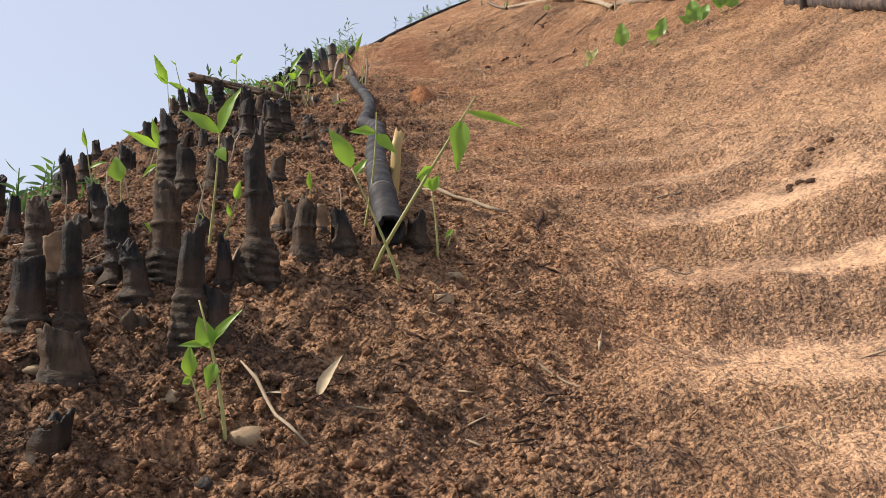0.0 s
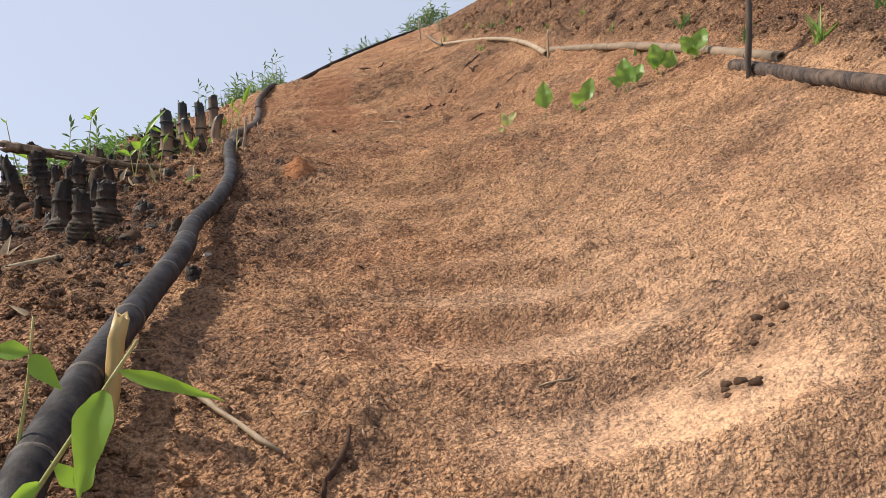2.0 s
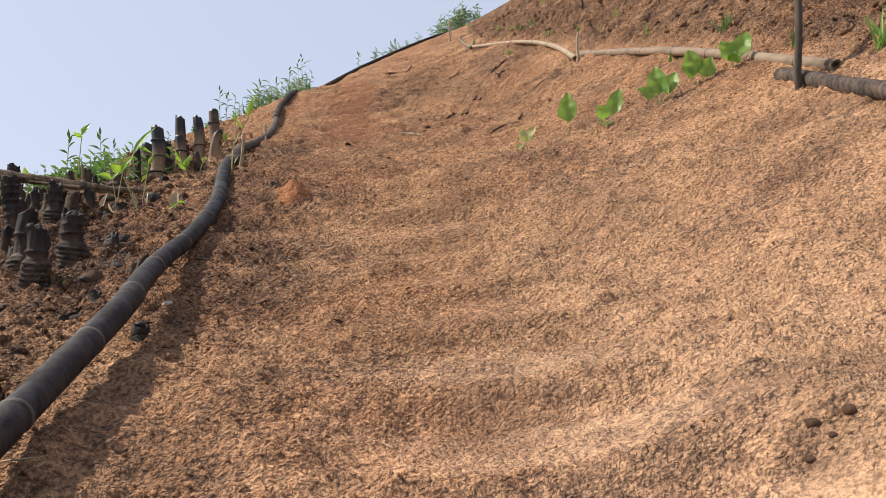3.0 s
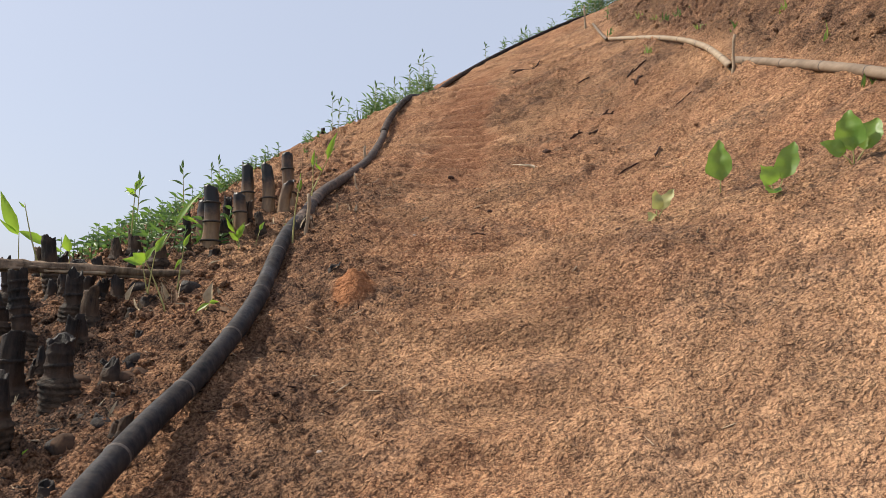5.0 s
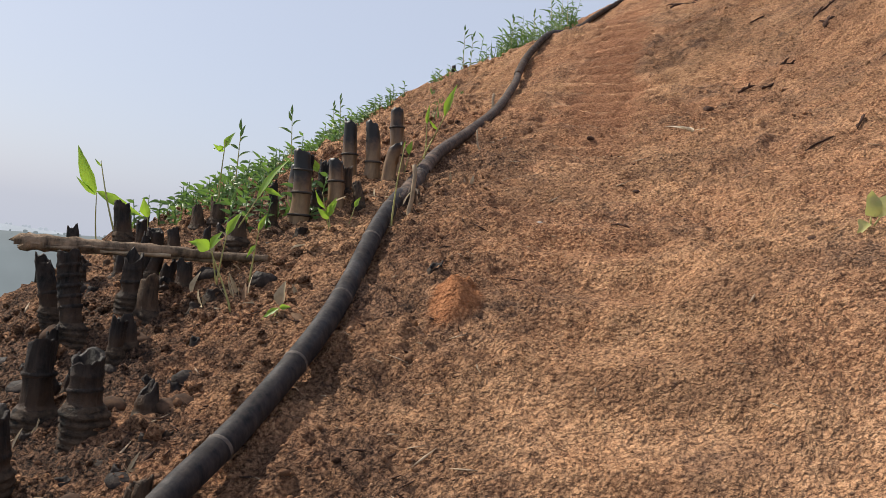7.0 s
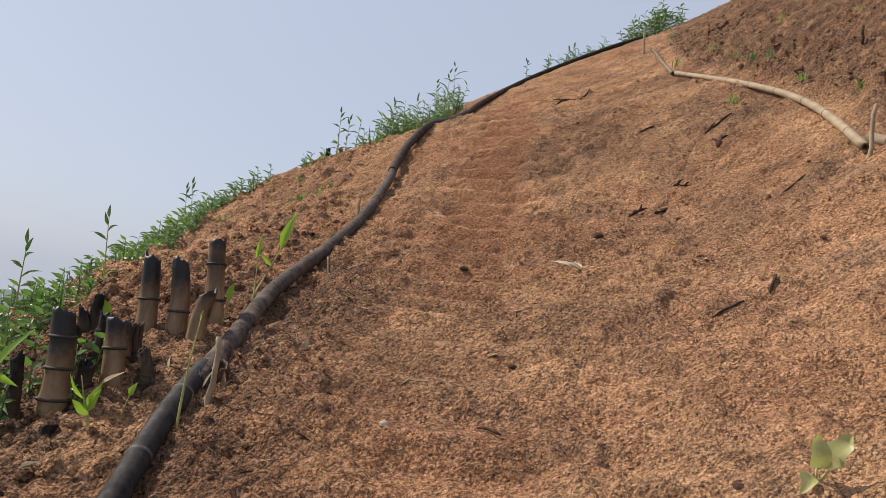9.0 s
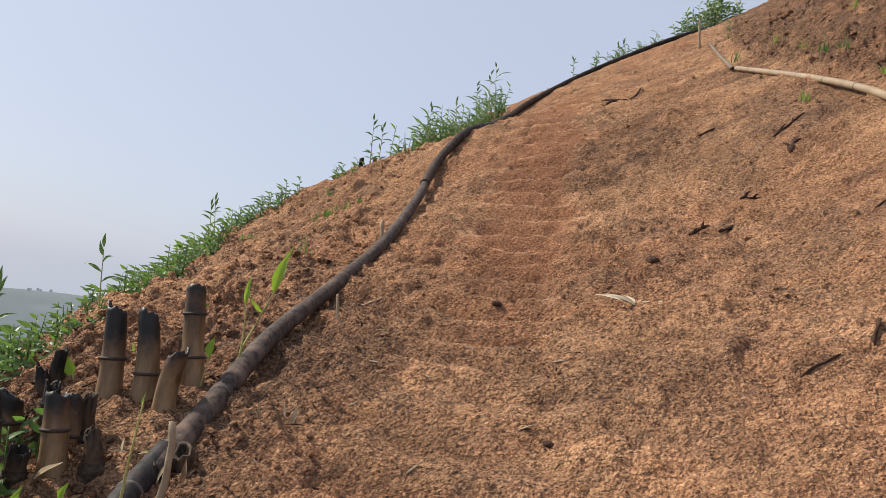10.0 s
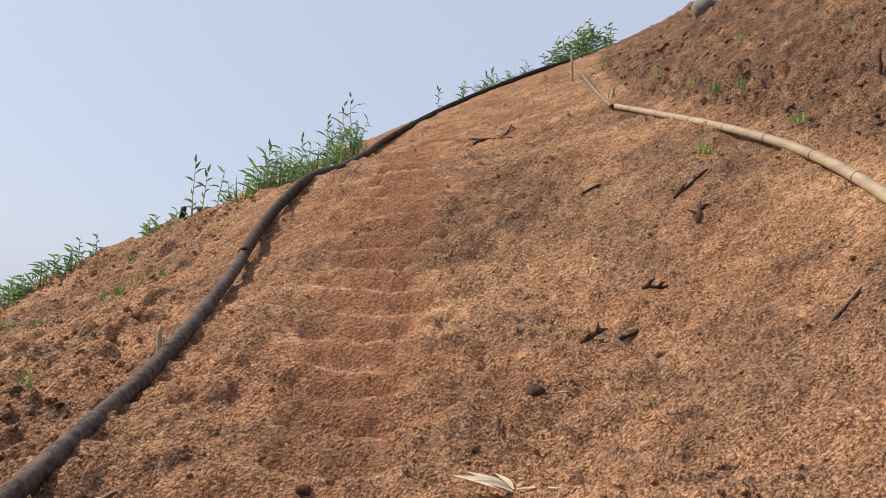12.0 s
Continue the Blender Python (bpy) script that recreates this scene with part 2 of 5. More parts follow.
def land(x, y):
    """The hillside's height without its crumbs: a bent slope, mounds, the crest and the valley."""
    x, y = np.asarray(x, float), np.asarray(y, float)
    u, v = np.clip(x, -4.5, 3.0), np.clip(y, 0.0, 20.0)
    z = 0.67942 - 0.1833 * u + 0.41842 * v + 0.01929 * u * u + 0.05442 * u * v + 0.00271 * v * v + 0.00375 * u * u * v - 0.00132 * u * v * v + 0.02493 * u ** 3
    for a, b, s, h in MOUNDS:
        z = z + h * np.exp(-((x - a) ** 2 + (y - b) ** 2) / (2 * s * s))
    z = z + np.where(x < -4.5, 0.9, 0.5) * (x - u) + 0.45 * (y - v)
    crest = 18.4 + 0.78 * np.clip(x + 1.0, -1.5, 1.9) - 1.3 * soft(x - 1.0, 0.2)
    z = z - 1.2 * soft(y - crest, 0.35) - 0.35 * soft(1.2 - y, 0.2)
    z = z - 1.0 * soft(x - 9.0, 2.0)
    return -170.0 + soft(z + 170.0, 3.0)


def trail(y):
    """Where the trodden steps run across the slope."""
    return np.interp(y, (1.5, 3.0, 4.0, 5.0, 6.0, 7.0, 10.0, 12.5, 14.3, 16.0), (1.3, 1.2, 0.85, 0.65, 0.42, 0.10, -0.40, -0.68, -0.90, -0.70))


def tread_window(x, y):
    """1 on the trodden way, 0 beside it."""
    w = 0.36 + 0.34 * np.clip((5.0 - y) / 3.0, 0, 1) + 0.14 * (lattice(x * 0 + 2.5, y * 2.3, 6) - 0.5)
    across = x - trail(y) - 0.16 * (lattice(x * 0 + 7.5, y * 2.7, 8) - 0.5)
    return np.clip((across + w + 0.12) / 0.32, 0, 1) * np.clip((w - across) / 0.16, 0, 1) * np.clip((17.0 - y) / 2.0, 0, 1) * np.clip(y - 1.0, 0, 1)


STEP_LIPS = (1.20, 1.58, 1.92, 2.49, 2.92, 3.40, 3.85, 4.28, 4.66, 5.04, 5.40, 5.78, 6.10, 6.50, 6.85, 7.18, 7.56, 7.90, 8.22, 8.54, 8.84, 9.12, 9.44, 9.70, 9.99, 10.30, 10.56, 10.86,
             11.12, 11.40, 11.70, 11.95, 12.22, 12.52, 12.83, 13.14, 13.46, 13.74, 14.05, 14.32, 14.64, 14.92, 15.22, 15.50, 15.82, 16.12, 16.42, 16.8, 17.2)


def step_phase(x, y):
    """Where a place lies between one step's lip and the next, 0 to 1, and how far apart the two lips are."""
    lips = np.array(STEP_LIPS)
    w = y + 0.07 * (lattice(x * 3.1, y * 1.5, 18) - 0.5) + 0.10 * (lattice(x * 1.6 + 9, y * 0.7, 3) - 0.5) + 0.03 * (lattice(x * 11.0, y * 6.0, 22) - 0.5)
    k = np.clip(np.searchsorted(lips, w, side="right") - 1, 0, len(lips) - 2)
    return np.clip((w - lips[k]) / (lips[k + 1] - lips[k]), 0, 1), lips[k + 1] - lips[k]


def steps(x, y):
    """Foot-worn treads: nearly level in the going, crumbling in the rise, steepest at its foot and rounded at the lip."""
    f, gap = step_phase(x, y)
    share = np.interp(y, (4.4, 4.8, 8.5, 10.0), (0.64, 0.60, 0.52, 0.42)) + 0.14 * (lattice(x * 2.3, y * 1.9, 23) - 0.5)
    up = np.clip((f - share) / (1 - share), 0, 1)
    far = np.clip((y - 5.0) / 4.0, 0, 1)
    rise = (1 - far) * up * up * (3 - 2 * up) + far * (1 - (1 - up) ** 2.4)
    tread = np.where(f < share, -f, -share * (1 - rise))
    deep = np.interp(y, (2.5, 2.7, 4.0, 4.8, 8.0, 9.5, 11.0), (0.52, 0.72, 0.66, 0.50, 0.9, 1.5, 2.0)) * np.clip(0.6 + 0.7 * lattice(x * 0.8, y * 0.8 + 7, 5), 0, 1)
    deep = deep * (1 + (1 - far) * 0.4 * (lattice(x * 5.3, y * 5.3, 9) - 0.5))
    return tread_window(x, y) * tread * gap * 0.40 * deep


def tread_flat(x, y):
    """1 on the packed part of a tread."""
    f, gap = step_phase(x, y)
    return tread_window(x, y) * np.clip(f / 0.10, 0, 1) * np.clip((np.where(y < 4.6, 0.66, 0.66) - f) / 0.12, 0, 1)


def cells(x, y, seed):
    """Distance to the nearest of one random point a unit cell, and that point's own random number."""
    table = np.random.RandomState(seed).rand(128, 128, 3)
    xi, yi = np.floor(x).astype(int), np.floor(y).astype(int)
    best, own = np.full(x.shape, 9.0), np.zeros(x.shape)
    for i in (-1, 0, 1):
        for j in (-1, 0, 1):
            q = table[(xi + i) % 128, (yi + j) % 128]
            d = (xi + i + q[..., 0] - x) ** 2 + (yi + j + q[..., 1] - y) ** 2
            hit = d < best
            best, own = np.where(hit, d, best), np.where(hit, q[..., 2], own)
    return np.sqrt(best), own


def terrace(x, y):
    """1 on the dug ground above the pale poles."""
    edge = np.interp(y, (3.5, 5.5, 7.4, 9.3, 10.4, 11.5, 13.9, 17.0), (3.0, 2.82, 2.52, 2.1, 2.0, 1.7, 1.2, 1.0))
    return np.clip((x - edge) / 0.15, 0, 1) * np.clip((y - 2.0) / 1.5, 0, 1)


def clods(x, y):
    """Crumbs of earth packed close over the whole slope, pressed flat on the trodden treads."""
    wx, wy = x + 0.05 * (lattice(x * 9, y * 9, 24) - 0.5), y + 0.05 * (lattice(x * 9, y * 9, 25) - 0.5)
    z = 0.0
    for scale, high, seed in ((12.0, 0.006, 31), (25.0, 0.011, 32), (44.0, 0.012, 33)):
        d, own = cells(wx * scale + 0.9 * (lattice(x * scale * 0.8, y * scale * 0.8, seed) - 0.5), wy * scale + 0.9 * (lattice(x * scale * 0.8, y * scale * 0.8, seed + 9) - 0.5), seed + 5)
        z = z + high * (0.25 + 0.75 * own) * np.clip(1 - (d / 0.72) ** 2, 0, 1)
    z = z * (0.6 + 0.8 * lattice(x * 1.7, y * 1.7, 36)) * (1 - 0.15 * tread_window(x, y) - 0.62 * tread_flat(x, y))
    bank = np.clip((pole_line(y) - 0.1 - x) / 0.3, 0, 1) * np.clip((y - 6.5) / 1.5, 0, 1) + 0.45 * terrace(x, y)
    for scale, high, seed in ((5.3, 0.050, 41), (9.7, 0.048, 42)):
        d, own = cells(x * scale + 1.5 * (lattice(x * 4, y * 4, seed) - 0.5), y * scale + 1.5 * (lattice(x * 4, y * 4, seed + 1) - 0.5), seed + 5)
        z = z + bank * high * own * np.clip(1 - (d / (0.4 + 0.25 * own)) ** 2, 0, 1)
    return z * (1.0 + 0.15 * np.clip((pole_line(y) - 0.05 - x) / 0.3, 0, 1) + 0.5 * terrace(x, y))


def crumb(x, y, near=1.0):
    """Small relief of the loose soil."""
    z = 0.09 * (lattice(x * 1.3, y * 1.3, 11) - 0.5) + 0.05 * (lattice(x * 4.1, y * 4.1, 12) - 0.5) * (1 - 0.7 * tread_window(x, y))
    z = z + near * (0.030 * (lattice(x * 11, y * 11, 13) - 0.5) + 0.022 * (lattice(x * 23, y * 23, 14) - 0.5) + 0.014 * (lattice(x * 47, y * 47, 15) - 0.5))
    z = z * (1 - 0.45 * tread_window(x, y))
    upper = np.clip((y - 5.5) / 3.0, 0, 1) * np.clip((17.5 - y) / 2.0, 0, 1) * (1 - 0.6 * tread_window(x, y))
    return z + near * upper * (0.050 * (lattice(x * 3.1 - y * 1.2, y * 6.3, 28) - 0.5) + 0.045 * (lattice(x * 6.7 + y * 2.0, y * 11.0, 29) - 0.5) + 0.028 * (lattice(x * 15, y * 19, 30) - 0.5))


def pole_line(y):
    """The line across the plan on which the charred poles lie."""
    return np.interp(y, (1.0, 2.6, 3.5, 4.3, 5.2, 5.8, 6.5, 7.4, 8.7, 9.7, 11.0, 12.0, 13.0, 16.0), (-0.10, -0.17, -0.30, -0.38, -0.48, -0.64, -0.88, -0.98, -1.02, -1.2, -1.55, -1.8, -1.84, -1.98))


def shaded_riser(x, y):
    """1 on the fresh, crumbling face of a step far up the way, where shade is painted."""
    f, gap = step_phase(x, y)
    return tread_window(x, y) * np.clip((f - 0.40) / 0.10, 0, 1) * np.clip((1.0 - f) / 0.12, 0, 1) * np.clip((y - 7.5) / 2.0, 0, 1)


def lip(x, y):
    """1 on the edge of a step far up the way, painted paler as if lit."""
    f, gap = step_phase(x, y)
    return tread_window(x, y) * np.clip(np.minimum(f + 0.14, 0.30 - f) / 0.10, 0, 1) * np.clip((y - 7.5) / 2.0, 0, 1)


def burnt(x, y):
    """How charred the soil is."""
    side = np.clip((pole_line(y) - 0.04 - x) / 0.34, 0, 1) * np.clip((9.0 - y) / 2.0, 0.12, 1) * (0.62 + 0.45 * np.clip(2.2 * lattice(x * 2.4, y * 2.4, 26) - 0.5, 0, 1))
    side = side * (1 - 0.45 * np.exp(-((x + 0.62) / 0.3) ** 2 - ((y - 3.1) / 0.7) ** 2))
    front = np.clip((3.5 - y) / 1.0, 0, 1) * np.maximum(0.85 * np.clip((0.12 - x) / 0.4, 0, 1), 0.5 * np.clip((0.75 + 0.3 * (lattice(x * 3, y * 3, 27) - 0.5) - x) / 0.45, 0, 1))
    stain = 0.75 * terrace(x, y)
    stain = np.maximum(stain, 0.80 * np.exp(-((x - pole_line(y) - 0.22) / 0.40) ** 2) * np.clip((y - 3.6) / 1.0, 0, 1) * np.clip((9.5 - y) / 1.5, 0, 1))
    for a, b, s, k in ((0.05, 11.4, 0.42, 1.0), (0.25, 12.2, 0.30, 0.7), (0.15, 8.0, 0.35, 0.45), (0.35, 9.1, 0.30, 0.4), (-0.35, 7.3, 0.3, 0.4), (-0.72, 1.95, 0.16, 1.0), (-1.45, 5.4, 0.50, 1.7), (-1.0, 5.1, 0.35, 1.4), (-1.9, 5.9, 0.4, 1.5), (1.56, 3.27, 0.07, 0.9), (1.38, 3.10, 0.05, 0.8), (0.75, 6.0, 0.5, 0.25), (0.6, 4.2, 0.35, 0.25), (1.3, 9.2, 0.5, 0.3), (1.5, 11.0, 0.5, 0.4), (1.0, 13.4, 0.6, 0.35), (-1.15, 7.0, 0.35, 0.7), (-0.75, 7.2, 0.2, 0.5), (-0.55, 6.3, 0.25, 0.55)):
        stain = np.maximum(stain, k * np.exp(-((x - a) ** 2 + (y - b) ** 2) / (2 * s * s)))
    return np.clip(np.maximum(np.maximum(side, front), stain * np.where(stain > 0.85, np.clip((pole_line(y) + 0.05 - x) / 0.2, 0.6, 1), 1)), 0, 1.6)


def sandy_and_lit(x, y):
    """How dry and pale the trodden soil is: the treads of the path, and far step edges painted as lit."""
    dry = 0.75 * np.clip((x - 0.5 - 0.25 * (lattice(x * 1.5, y * 1.5, 17) - 0.5)) / 0.6, 0, 1) * np.clip((6.5 - y) / 3.0, 0.15, 1)
    # far step edges paled here as if they caught the sun
    dry = np.maximum(dry, 0.75 * lip(x, y))
    return np.clip(dry * (1 - 0.2 * tread_window(x, y)) + tread_flat(x, y) * np.clip((4.6 - y) / 1.6, 0.05, 0.35), 0, 0.95)


def ground_z(x, y):
    return float(land(x, y) + steps(np.asarray(x, float), np.asarray(y, float)) + crumb(np.asarray(x, float), np.asarray(y, float)) * float(np.clip((26 - abs(y)) / 8, 0, 1)))
# ---- end of terrain ----


def graded(lo, a, b, hi, step, mild, wild):
    """Grid lines: even between a and b, slowly wider for a while, then ever wider outwards to lo and hi."""
    mid = list(np.arange(a, b, step))
    for sign, end in ((-1, lo), (1, hi)):
        d, p, out = step, (mid[0] if sign < 0 else mid[-1]), []
        while (p - end) * sign < 0:
            d *= mild if d < 0.11 else wild
            p += sign * d
            out.append(p)
        mid = out[::-1] + mid if sign < 0 else mid + out
    return np.array(mid)


def build_ground():
    xs = graded(-2500, -1.9, 2.5, 2500, 0.015, 1.035, 1.10)
    ys = graded(-2500, 1.3, 7.6, 2500, 0.0145, 1.0038, 1.10)
    gx, gy = np.meshgrid(xs, ys, indexing="ij")
    near = np.clip((22 - np.abs(gy)) / 8, 0, 1) * np.clip((9 - np.abs(gx)) / 4, 0, 1)
    far = np.clip((np.hypot(gx, gy - 8) - 20) / 15, 0, 1)
    gz = land(gx, gy) + steps(gx, gy) + (crumb(gx, gy) + (1.0 + 1.0 * burnt(gx, gy)) * clods(gx, gy)) * near + far * 3.0 * (lattice(gx / 45, gy / 45, 21) - 0.5)
    gz = gz + 0.085 * np.clip(1 - np.hypot(gx + 0.21, gy - 6.06) / 0.12, 0, 1) ** 1.15
    n, m = gx.shape
    verts = np.stack([gx, gy, gz], -1).reshape(-1, 3)
    idx = np.arange(n * m).reshape(n, m)
    faces = np.stack([idx[:-1, :-1], idx[1:, :-1], idx[1:, 1:], idx[:-1, 1:]], -1).reshape(-1, 4)
    me = bpy.data.meshes.new("ground")
    me.vertices.add(len(verts))
    me.vertices.foreach_set("co", verts.ravel())
    me.loops.add(faces.size)
    me.loops.foreach_set("vertex_index", faces.ravel())
    me.polygons.add(len(faces))
    me.polygons.foreach_set("loop_start", np.arange(0, faces.size, 4))
    me.update(calc_edges=True)
    me.polygons.foreach_set("use_smooth", np.ones(len(faces), bool))
    ochre = np.clip((0.115 - np.hypot((gx + 0.20) * 1.05, gy - 6.05) + 0.035 * (lattice(gx * 14, gy * 14, 19) - 0.5)) / 0.02, 0, 1)
    for name, val in (("char", burnt(gx, gy)), ("sand_and_lit", sandy_and_lit(gx, gy)), ("ochre", 0.8 * ochre), ("packed", tread_flat(gx, gy) * np.clip((4.4 - gy) / 1.6, 0.0, 0.9) + 0.8 * tread_window(gx, gy) * np.clip((gy - 9.0) / 1.5, 0, 1)), ("fresh", 0.8 * shaded_riser(gx, gy)), ("far", far)):
        me.attributes.new(name, "FLOAT", "POINT").data.foreach_set("value", val.ravel().astype(np.float32))
    me.materials.append(SOIL)
    return tagged(new("ground", me), "bare reddish-brown crumbly soil on a burnt steep hillside", "ground", kind="structure")


build_ground()


# ---- builders ----
def part(name, bm, material, parent=None, label=""):
    me = bpy.data.meshes.new(name)
    bm.to_mesh(me)
    bm.free()
    for p in me.polygons:
        p.use_smooth = True
    me.materials.append(material)
    ob = new(name, me)
    ob.parent = parent
    return tagged(ob, label) if label else ob


def thing(name, at, label, category, group="", kind=""):
    ob = new(name)
    ob.location = at
    return tagged(ob, label, category, group, kind)


def frames_along(pts):
    """Tangent and two normals at each point of a line."""
    pts = [Vector(p) for p in pts]
    out, up = [], Vector((0.13, 0.31, 1)).normalized()
    for i, p in enumerate(pts):
        t = (pts[min(i + 1, len(pts) - 1)] - pts[max(i - 1, 0)]).normalized()
        if abs(t.dot(up)) > 0.95:
            a = t.cross(Vector((1, 0, 0.2))).normalized()
        else:
            a = t.cross(up).normalized()
        out.append((p, t, a, a.cross(t).normalized()))
    return out


def tube(bm, pts, radii, sides=10, caps=True, hollow=0.0, rag=0.0, rnd=None, wob=0.0):
    """A tapered tube along pts. hollow: depth of the bore at the last end. rag: how splintered that end is."""
    rnd = rnd or random
    rings = []
    fr = frames_along(pts)
    for k, ((p, t, a, b), r) in enumerate(zip(fr, radii)):
        last = k == len(fr) - 1
        ring = []
        for s in range(sides):
            ang = 2 * math.pi * s / sides
            rr = r * (1 + (rnd.uniform(-wob, wob) if wob else 0))
            q = p + (a * math.cos(ang) + b * math.sin(ang)) * rr
            if last and rag:
                q += t * rnd.uniform(-rag, rag)
            ring.append(bm.verts.new(q))
        rings.append(ring)
    for k in range(len(rings) - 1):
        for s in range(sides):
            bm.faces.new((rings[k][s], rings[k][(s + 1) % sides], rings[k + 1][(s + 1) % sides], rings[k + 1][s]))
    if caps:
        bm.faces.new(rings[0][::-1])
        if hollow:
            p, t, a, b = fr[-1]
            inner, deep = [], []
            for s, v in enumerate(rings[-1]):
                inner.append(bm.verts.new(v.co + (p - v.co) * 0.34 - t * 0.004))
                deep.append(bm.verts.new(p + (v.co - p) * 0.55 - t * hollow))
            for s in range(sides):
                s1 = (s + 1) % sides
                bm.faces.new((rings[-1][s], rings[-1][s1], inner[s1], inner[s]))
                bm.faces.new((inner[s], inner[s1], deep[s1], deep[s]))
            bm.faces.new(deep)
        else:
            bm.faces.new(rings[-1])
    return bm


def ring_band(bm, p, t, r, h=0.008, out=1.07, sides=14):
    """A raised band round a culm, at p along t."""
    pts = [p - t * h, p - t * h * 0.4, p + t * h * 0.4, p + t * h]
    return tube(bm, pts, [r * 0.99, r * out, r * out, r * 0.99], sides, caps=False)


def smooth_line(pts, per=6):
    """Points on a smooth curve through pts."""
    pts = [Vector(p) for p in pts]
    out = []
    for i in range(len(pts) - 1):
        p0, p1, p2, p3 = pts[max(i - 1, 0)], pts[i], pts[i + 1], pts[min(i + 2, len(pts) - 1)]
        for k in range(per):
            u = k / per
            out.append(0.5 * ((2 * p1) + (p2 - p0) * u + (2 * p0 - 5 * p1 + 4 * p2 - p3) * u * u + (3 * p1 - p0 - 3 * p2 + p3) * u ** 3))
    return out + [pts[-1]]


def bamboo_pole(pts, r0, r1, material, ring_material, gap, label, group="", sides=16, hollow=0.25, seed=1):
    """A felled bamboo culm along pts: culm, and each node a ring."""
    rnd = random.Random(seed)
    line = smooth_line(pts, 8)
    base = line[0].copy()
    line = [p - base for p in line]
    line.reverse()
    n = len(line)
    radii = [r1 + (r0 - r1) * k / (n - 1) for k in range(n)]
    ob = thing("bamboo_pole", base, label, "bamboo pole", group)
    part("culm", tube(bmesh.new(), line, radii, sides, hollow=hollow, rag=0.02, rnd=rnd, wob=0.004), material, ob)
    done, want = 0.0, gap * rnd.uniform(0.3, 0.8)
    for k in range(1, n - 1):
        done += (line[k] - line[k - 1]).length
        if done > want:
            want = done + gap * rnd.uniform(0.85, 1.15)
            t = (line[k + 1] - line[k - 1]).normalized()
            part("node", ring_band(bmesh.new(), line[k], t, radii[k], 0.007, 1.06, sides), ring_material, ob)
    return ob


def stump(x, y, r, h, lx=0.0, ly=0.0, material=None, label="charred black bamboo stump in burnt soil", rag=0.03, flare=1.25, gaps=0.11, bore=0.1):
    """A burnt bamboo stump: culm, a splintered rim and node rings, leaning by lx, ly over its height."""
    material = material or CHARRED
    rnd = random.Random(int(abs(x) * 1000 + abs(y) * 7700))
    burnt_through = material is not SCORCHED
    rag = rag if burnt_through else 0.026
    r = r if burnt_through else 0.98 * r
    z = ground_z(x, y) - 0.06
    ob = thing("bamboo_stump", (x, y, z), label, "bamboo stump", "burnt bamboo clump")
    hh, sides = h + 0.06, 24
    n = max(6, int(hh / (0.006 if burnt_through else 0.012)))
    bend, slant, turn = rnd.uniform(-0.02, 0.02), rag * rnd.uniform(0.3, 0.8), rnd.uniform(0, 6.28)
    own = Vector((x * 13.0, y * 17.0, 0.0))
    taper = rnd.choice((0.04, 0.10, 0.20, 0.34)) if burnt_through else 0.15
    root, pitch, shrink = 0.06 + h * rnd.uniform(0.20, 0.55), rnd.uniform(0.019, 0.027), rnd.uniform(0.06, 0.20) if burnt_through else 0.0
    flare = flare * rnd.uniform(0.86, 1.06) if burnt_through else flare
    bm, rings = bmesh.new(), []
    mid_line, rad = [], []
    for k in range(n + 1):
        u = k / n
        p = Vector((lx * u + bend * math.sin(u * 3), ly * u, hh * u))
        d = u * hh
        joint = math.exp(-((d / gaps - round(d / gaps)) * gaps / 0.010) ** 2)
        low = max(0.0, min(1.0, (root - d) / 0.025)) if burnt_through else 0.0
        rr = r * (1 + (flare - 1) * max(0, 1 - u * 2.6) - taper * u ** 2 + 0.16 * low - (1 - low) * shrink) * (1 + 0.07 * joint * (1 - low))
        mid_line.append(p)
        rad.append(rr)
        ring = []
        for s in range(sides):
            a = 2 * math.pi * s / sides
            ca, sa = math.cos(a), math.sin(a)
            w = 1.0 + (0.15 if burnt_through else 0.03) * noise.noise(own + Vector((ca * 0.9, sa * 0.9, d * 9)))
            w += (0.16 if burnt_through else 0.03) * noise.noise(own + Vector((ca * 3.5, sa * 3.5, d * 7)))
            rib = d / pitch + 0.6 * noise.noise(own + Vector((ca * 0.8, sa * 0.8, 9 + d * 5)))
            w += low * (0.20 * abs(math.sin(rib * math.pi)) ** 0.7 - 0.12) * (0.6 + 0.8 * abs(noise.noise(own + Vector((ca, sa, 3 + d * 14)))))
            eaten = slant * math.cos(a + turn) + rag * (0.9 * noise.noise(own + Vector((ca * 1.1, sa * 1.1, 5))) + 0.4 * noise.noise(own + Vector((ca * 4, sa * 4, 7))))
            ring.append(bm.verts.new(p + Vector((ca, sa, 0)) * rr * w + Vector((0, 0, eaten * max(0, (u - 0.72) / 0.28) ** 1.4))))
        rings.append(ring)
    split = max(1, min(n - 3, int(root / hh * n))) if burnt_through else 0
    if split:
        collar = bmesh.new()
        foot = [[collar.verts.new(v.co) for v in ring] for ring in rings[:split + 1]]
        for k in range(split):
            for s in range(sides):
                collar.faces.new((foot[k][s], foot[k][(s + 1) % sides], foot[k + 1][(s + 1) % sides], foot[k + 1][s]))
        part("root_collar", collar, COLLAR, ob, "ringed scorched root collar")
        bmesh.ops.delete(bm, geom=[v for ring in rings[:split] for v in ring], context="VERTS")
    for k in range(split, n):
        for s in range(sides):
            bm.faces.new((rings[k][s], rings[k][(s + 1) % sides], rings[k + 1][(s + 1) % sides], rings[k + 1][s]))
    top, axis = rings[-1], mid_line[-1]
    deep_z = hh - min(bore, hh * 0.5)
    inner, deep = [], []
